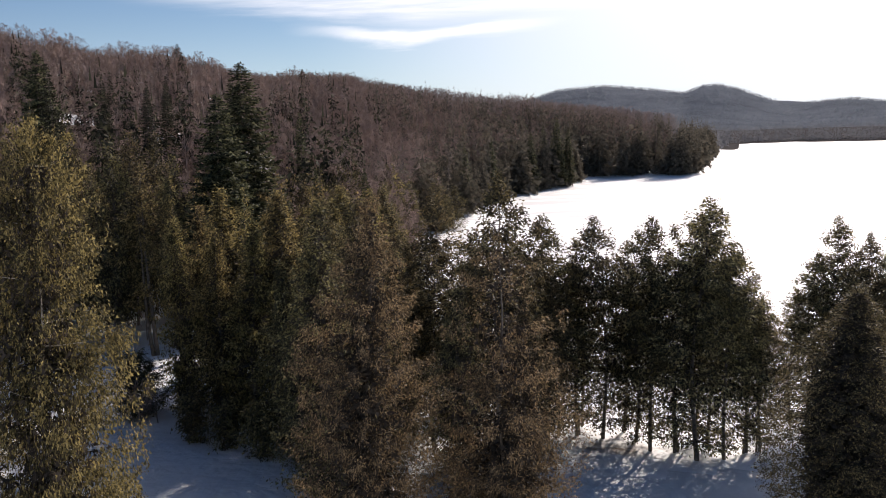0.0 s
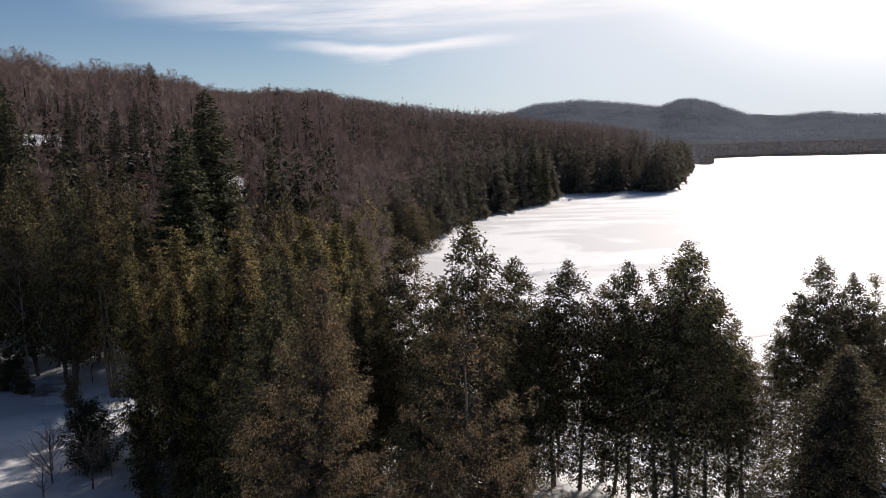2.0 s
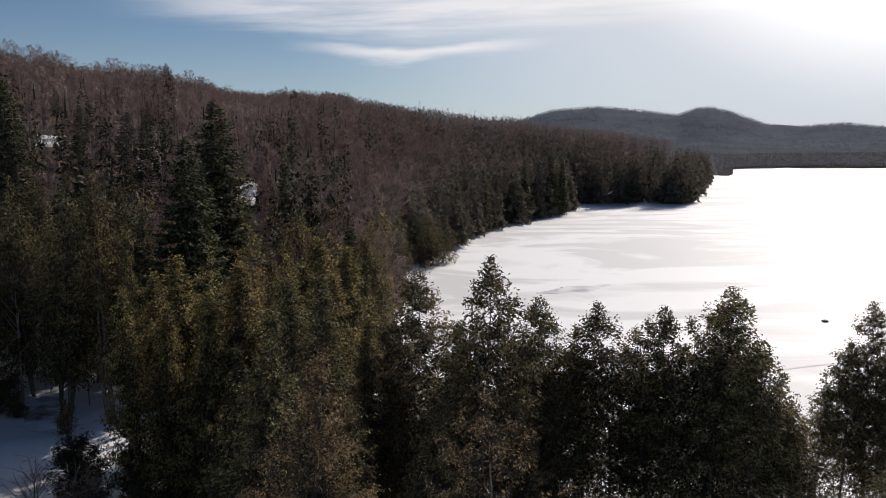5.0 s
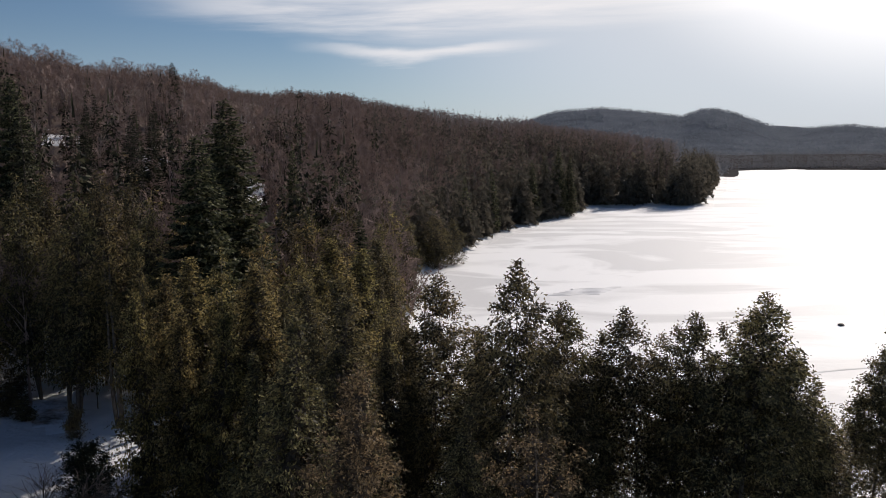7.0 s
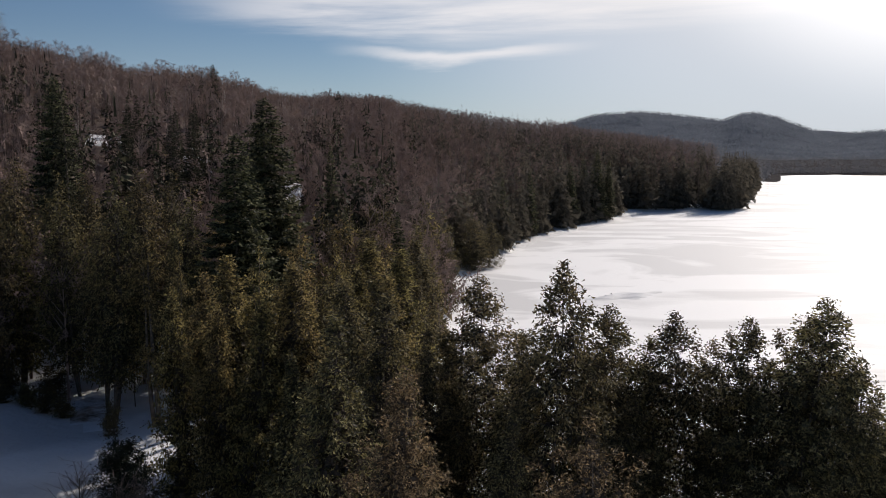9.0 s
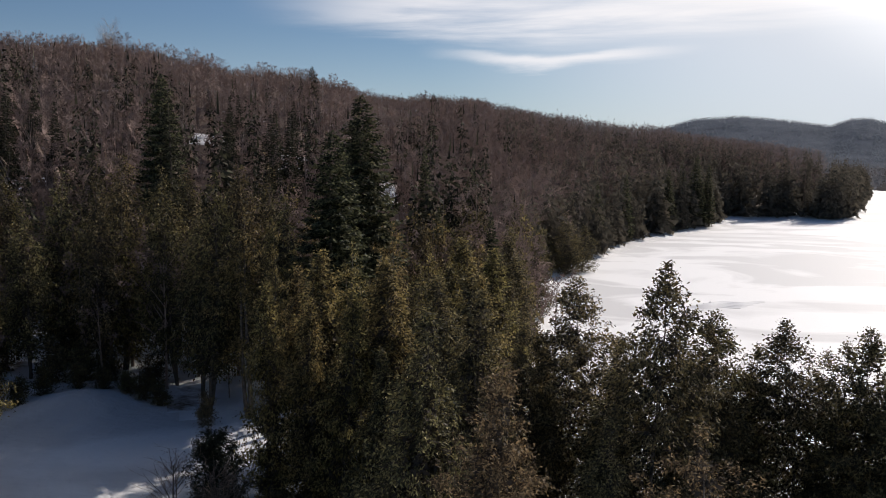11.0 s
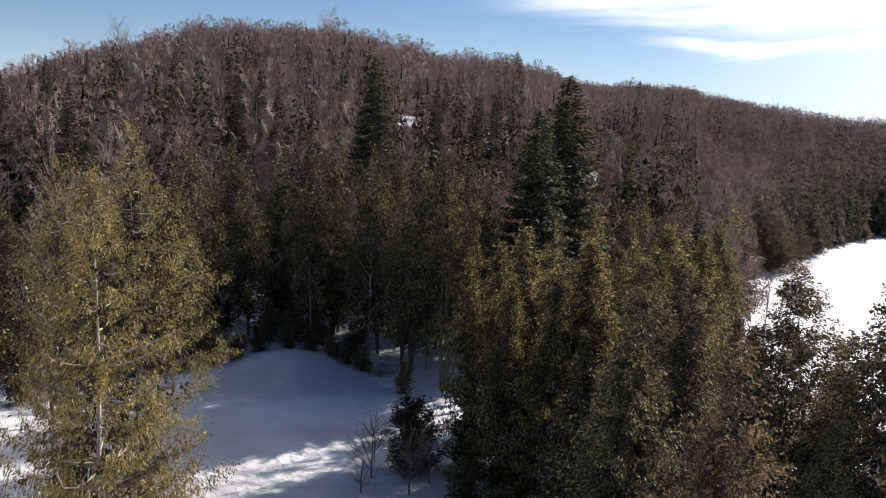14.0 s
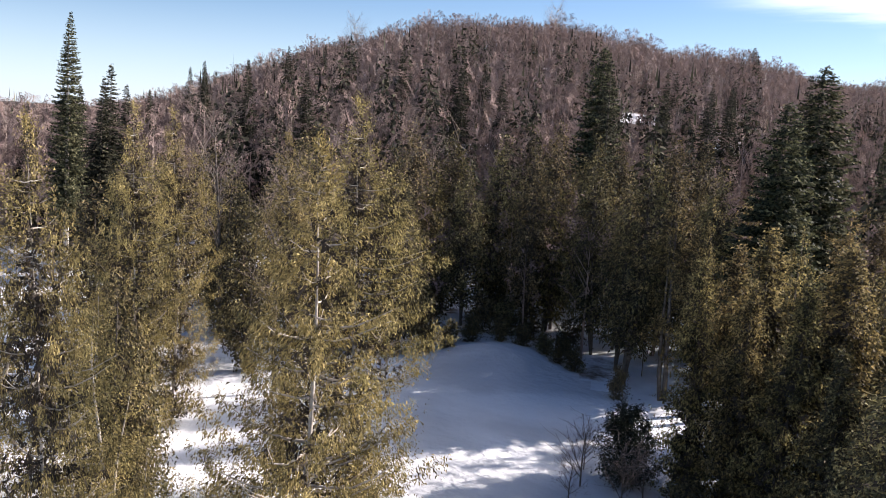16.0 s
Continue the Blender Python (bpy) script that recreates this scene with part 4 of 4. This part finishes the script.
def far_conifer(seed, whorls, per, R, blunt=0.8):
    """A conifer of unit height: drooping sprays of uneven length round a stem, larger ones within."""
    rng = np.random.default_rng(seed)
    n = whorls * per
    u = 0.04 + 0.95 * (1 - np.sqrt(1 - rng.random(n) * 0.985))
    a = rng.random(n) * 2 * np.pi
    L = R * (1.02 - u) ** blunt * rng.uniform(0.6, 1.2, n) * (1 + 0.25 * np.sin(3 * a + 11 * u + seed))
    out = np.stack([np.cos(a), np.sin(a), 0 * a], -1)
    base = out * (L * rng.uniform(0.05, 0.66, n))[:, None] + np.stack([0 * u, 0 * u, u + 0.02], -1)
    way = unit(out * 0.8 + rng.normal(size=(n, 3)) * 0.35 + np.array([0, 0, -0.35]))
    v, f = sprays(base, way, 0.52 * L + 0.010, 0.20 * L + 0.004, rng, single=True)
    tip = np.array([[-0.008, 0, 0.9], [0.008, 0, 0.9], [0, 0, 1.0]])
    return np.concatenate([v, tip]), np.concatenate([f, [[len(v), len(v) + 1, len(v) + 2]]])


BARE = both(range(6))
CONIFER = [far_conifer(s, 34, 9, r, b) for s, r, b in ((1, 0.11, 0.85), (2, 0.14, 0.8), (3, 0.09, 0.9), (4, 0.12, 0.75))]
SMALL = [far_conifer(s, 4, 4, r) for s, r in ((5, 0.26), (6, 0.32), (7, 0.22))]
rng = np.random.default_rng(5)


def field(count, r0, r1, b0, b1, power=0.7, inland=2.0):
    """Places by bearing and distance, on land."""
    r = r0 + (r1 - r0) * rng.random(count) ** power
    a = np.radians(rng.uniform(b0, b1, count))
    x, y = EYE[0] + r * np.sin(a), EYE[1] + r * np.cos(a)
    ok = (np.hypot(x - GAP[0], y - GAP[1]) > 3.6) & (shore_distance(x, y) > inland) & ~inside(x, y, CLEARING) & ~in_patch(x, y, 1.9)
    return x[ok], y[ok]


def below(x, y, h, slack=1.5):
    """Heights that keep the crowns under the skyline."""
    dx, dy = x - EYE[0], y - EYE[1]
    r, az = np.hypot(dx, dy), np.degrees(np.arctan2(dx, dy))
    line = np.maximum(np.interp(az, *np.array(HILL).T[:2]), np.interp(az, *np.array(RIDGE).T[:2]))
    line = np.where(az < -17, np.interp(az, *np.array(HILL).T[:2]), line)
    line = np.where((az > -17.5) & (az < -8) & (r < 430), line - 0.15, line)
    room = 16.0 + r * np.tan(np.radians(line)) - height(x, y) + rng.uniform(-1.8, 0.9 * slack, len(x)) + 2.4 * ripple(x, y, 9.0, 4.0)
    return low_before_patches(x, y, np.minimum(h, np.maximum(room, 5.0)))


x, y = field(6300, 75, 420, -75, -4)
hardwoods(BARE, x, y, below(x, y, rng.uniform(8.5, 14.0, len(x))), "hardwood_forest", "leafless grey-brown hardwood forest over a snowy hillside")
x, y = field(260, 95, 330, -62, -14)
scattered(BARE[0], x, y, below(x, y, rng.uniform(8, 13, len(x))), rng, "birch_stems", PALE_BARK, "pale birch stems scattered over the hillside")
x, y = field(3600, 330, 720, -24, 12)
hardwoods(both(range(10, 14), 20), x, y, below(x, y, rng.uniform(9, 13, len(x))), "hardwood_forest", "leafless hardwood forest on the further ridge", HAZY_BRUSH)
x, y = field(170, 215, 330, -60, -17, 1.0)
hardwoods(both(range(90, 96), 90), x, y, below(x, y, rng.uniform(11, 15, len(x)), 4.5), "hardwood_forest", "round leafless crowns of hardwoods along the hill crest")
x, y = field(1300, 100, 340, -12, 16, inland=12.0)
hardwoods(BARE, x, y, below(x, y, rng.uniform(8, 14, len(x))), "hardwood_forest", "leafless hardwoods mixed into the lakeside woods")
x, y = field(340, 80, 400, -75, -6, 1.1)
h = below(x, y, rng.uniform(11, 19, len(x)), 0.5)
x, y, h = x[h > 8.5], y[h > 8.5], h[h > 8.5]
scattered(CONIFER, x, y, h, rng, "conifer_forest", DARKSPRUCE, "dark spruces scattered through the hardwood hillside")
x, y = field(200, 80, 260, -64, -9, 0.9)
h = below(x, y, rng.uniform(12, 19, len(x)), 0.0)
low = h > 9
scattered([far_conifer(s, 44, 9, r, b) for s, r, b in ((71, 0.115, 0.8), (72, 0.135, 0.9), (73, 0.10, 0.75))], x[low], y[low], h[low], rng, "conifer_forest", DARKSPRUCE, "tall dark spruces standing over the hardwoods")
x, y = field(720, 95, 380, -8, 17)
scattered([far_conifer(s, 38, 9, r, b) for s, r, b in ((31, 0.14, 0.8), (32, 0.17, 0.65), (33, 0.20, 0.55), (34, 0.11, 0.9))], x, y, below(x, y, np.where(y > 185, 8.5, 5.0) + 11 * rng.random(len(x)) ** 1.4, 0.0), rng, "conifer_forest", LAKESIDE, "dense dark conifers along the lake shore")
x, y = field(500, 300, 640, -16, 17)
scattered(SMALL, x, y, below(x, y, rng.uniform(7, 14, len(x)), 2.0), rng, "conifer_forest", HAZY_WOODS, "dark conifers on the low ridge beyond the shore")
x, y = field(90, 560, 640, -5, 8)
scattered([far_conifer(s, 10, 7, r) for s, r in ((81, 0.13), (82, 0.16), (83, 0.11))], x, y, below(x, y, rng.uniform(13, 19, len(x)), 7.0), rng, "conifer_forest", HAZY_WOODS, "spruce tips along the ridge line")
x, y = field(420, 56, 110, -50, -4)
hardwoods(both(range(20, 24), 40), x, y, low_before_patches(x, y, rng.uniform(6, 10, len(x))), "hardwood_thicket", "grey thicket of bare saplings between the conifers")
x, y = field(150, 60, 115, -45, -4)
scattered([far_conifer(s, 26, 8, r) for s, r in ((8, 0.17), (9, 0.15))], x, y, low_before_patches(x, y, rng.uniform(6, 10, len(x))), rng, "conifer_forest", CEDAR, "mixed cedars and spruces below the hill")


def along(first, last, count, deep):
    """Places in a belt behind the lake's edge, between two of its corners."""
    pts = np.array(LAKE[first:last + 1], float)
    step = np.r_[0, np.cumsum(np.hypot(*np.diff(pts, axis=0).T))]
    s = rng.random(count) * step[-1]
    x, y = np.interp(s, step, pts[:, 0]), np.interp(s, step, pts[:, 1])
    x, y = x + rng.uniform(-deep, deep, count), y + rng.uniform(-deep, deep, count)
    d = shore_distance(x, y)
    ok = (d > np.where(x > 4, 3.0, 0.8)) & (d < deep) & (np.hypot(x - GAP[0], y - GAP[1]) > 3.4) & (np.hypot(x + 10, y - 112) > 5.5)
    return x[ok], y[ok]


x, y = along(0, 10, 950, 9)
scattered([far_conifer(s, 34, 9, r, 0.65) for s, r in ((11, 0.17), (12, 0.21), (13, 0.14))], x, y, np.where(y > 185, 8.0, 5.5) + 8 * rng.random(len(x)) ** 1.2, rng, "conifer_forest", LAKESIDE, "dark cedars and brush crowding the lake's edge")
x, y = along(10, 17, 4400, 45)
scattered(SMALL, x, y, rng.uniform(7, 14, len(x)), rng, "conifer_forest", HAZY_WOODS, "dark trees along the far shore of the lake")
x, y = field(1600, 240, 900, -90, -48, 1.0)
scattered(SMALL, x, y, rng.uniform(4, 8, len(x)), rng, "conifer_forest", HAZY_WOODS, "distant woods beyond the clearing")
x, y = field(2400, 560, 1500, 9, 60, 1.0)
scattered(SMALL, x, y, rng.uniform(6, 13, len(x)), rng, "conifer_forest", HAZY_WOODS, "dark wooded far shore of the lake")

x, y = field(900, 62, 240, -90, -54)
hardwoods(BARE, x, y, rng.uniform(9, 14.5, len(x)), "hardwood_forest", "leafless hardwoods beyond the bronzed cedars")
x, y = field(260, 95, 230, -92, -52)
scattered([far_conifer(s, 30, 9, r, 0.7) for s, r in ((51, 0.12), (52, 0.10), (53, 0.09))], x, y, rng.uniform(9, 15, len(x)), rng, "conifer_forest", SPRUCE, "olive cedars and spruces beyond the clearing")

# ---- far mountains ----
FAR = [(-10, 0.6), (0, 1.3), (2, 1.75), (4.3, 2.42), (7.2, 2.6), (9.7, 2.35), (12.4, 1.98), (13.5, 2.36), (14.4, 2.42), (15.6, 2.1), (17.3, 1.45),
       (18.8, 0.93), (20.2, 1.14), (22.1, 1.25), (24.2, 1.0), (28, 0.9), (34, 1.3), (42, 0.9), (60, 0.6), (90, 0.4)]


def slope(az, w, near, crest, table):
    """Place on a far mountainside: w runs from 0 at its foot to 1 at its crest."""
    b, e = np.array(table).T
    top = 16.0 + crest * np.tan(np.radians(np.interp(az, b, e))) - 4.0
    r = near + (crest - near) * w
    s = np.where(w <= 1, smooth(0, 1, w), 0.6)
    x, y = EYE[0] + r * np.sin(np.radians(az)), EYE[1] + r * np.cos(np.radians(az))
    return x, y, top * s + 9 * ripple(x, y, 150, 2.0) * s * (1 - s)


def mountain(near, crest, table, label, count, span):
    az, w = np.meshgrid(np.arange(table[0][0], table[-1][0], 0.25), np.r_[np.linspace(0, 1, 26), 1.2])
    x, y, z = slope(az, w, near, crest, table)
    m, n = az.shape
    i, j = np.meshgrid(np.arange(m - 1), np.arange(n - 1), indexing="ij")
    q = np.stack([i * n + j, i * n + j + 1, (i + 1) * n + j + 1, (i + 1) * n + j], -1).reshape(-1, 4)
    tagged(mesh_object("backdrop", np.stack([x, y, z], -1).reshape(-1, 3), q, HAZY_MOUNTAIN, shade=True), label, "mountain", kind="structure")
    az, w = rng.uniform(*span, count), 1.02 * rng.random(count) ** 0.8
    x, y, z = slope(az, w, near, crest, table)
    bare = ripple(x, y, 28, 5.0) + 0.4 * rng.normal(size=count) < 0.6
    scattered(TINY, x[bare], y[bare], rng.uniform(5, 10, count)[bare], rng, "mountain_forest", HAZY_TREES, "woods covering the far mountains, paled for haze", z[bare])


TINY = [far_conifer(s, 2, 4, r, 0.4) for s, r in ((61, 0.6), (62, 0.75), (63, 0.5))]
# far haze is put into these two base colours as pale blue-grey
HAZY_MOUNTAIN = material("hazy_wooded_mountain", (0.105, 0.117, 0.138), (0.175, 0.190, 0.218), 0.95, 0.012, spec=0.0)
HAZY_TREES = material("hazy_mountain_trees", (0.125, 0.145, 0.170), (0.205, 0.227, 0.260), 0.95, 0.02, 0.45, island=True, spec=0.0)
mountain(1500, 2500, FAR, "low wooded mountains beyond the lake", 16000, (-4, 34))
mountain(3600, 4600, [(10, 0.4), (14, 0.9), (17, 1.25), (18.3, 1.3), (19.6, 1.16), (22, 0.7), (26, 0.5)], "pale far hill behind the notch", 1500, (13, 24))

# ---- small things ----


def lump_mesh(seed, r, flat):
    bm = bmesh.new()
    bmesh.ops.create_icosphere(bm, subdivisions=3, radius=r)
    for v in bm.verts:
        v.co *= 1 + 0.28 * noise.noise(v.co * (1.6 / r) + Vector((seed, 0, 0)))
        v.co.z *= flat
    me = bpy.data.meshes.new("rock")
    bm.to_mesh(me)
    bm.free()
    me.materials.append(STONE)
    return me


rock = tagged(new("rock", lump_mesh(3, 0.32, 0.36)), "small dark rock breaking through the lake snow", "rock")
rock.location = (32.0, 84.7, 0.1)


def furrow(rows, wide, high):
    """A low ridge of snow pushed up beside an old track."""
    p = np.array(rows, float)
    n = len(p)
    d = unit(np.gradient(p, axis=0))
    side = np.stack([-d[:, 1], d[:, 0]], -1)
    left, right = p + wide * side, p - wide * side
    v = np.concatenate([np.c_[left, np.full(n, 0.015)], np.c_[p, np.full(n, 0.02 + high)], np.c_[right, np.full(n, 0.015)]])
    i = np.arange(n - 1)
    return v, np.concatenate([np.stack([i + k * n, i + k * n + 1, i + (k + 1) * n + 1, i + (k + 1) * n], -1) for k in (0, 1)])


u = np.linspace(0, 1, 30)
track = np.stack([22.0 + 26 * u, 67.2 + 7 * u + 0.5 * np.sin(9 * u)], -1)
tagged(mesh_object("snow_track", *furrow(track, 0.22, 0.10), ICE), "old track drifted over on the lake snow", "track")
for k in range(5):
    w = np.linspace(-1, 1, 14)
    tagged(mesh_object("pressure_ridge", *furrow(np.stack([9.0 + 0.8 * k + 3.0 * w, 101.5 + 1.1 * k + 0.7 * w + 0.3 * np.sin(5 * w + k)], -1), 0.3, 0.12), ICE), "low crusted ridge in the lake snow", "snow ridge", "ridges in the lake snow")
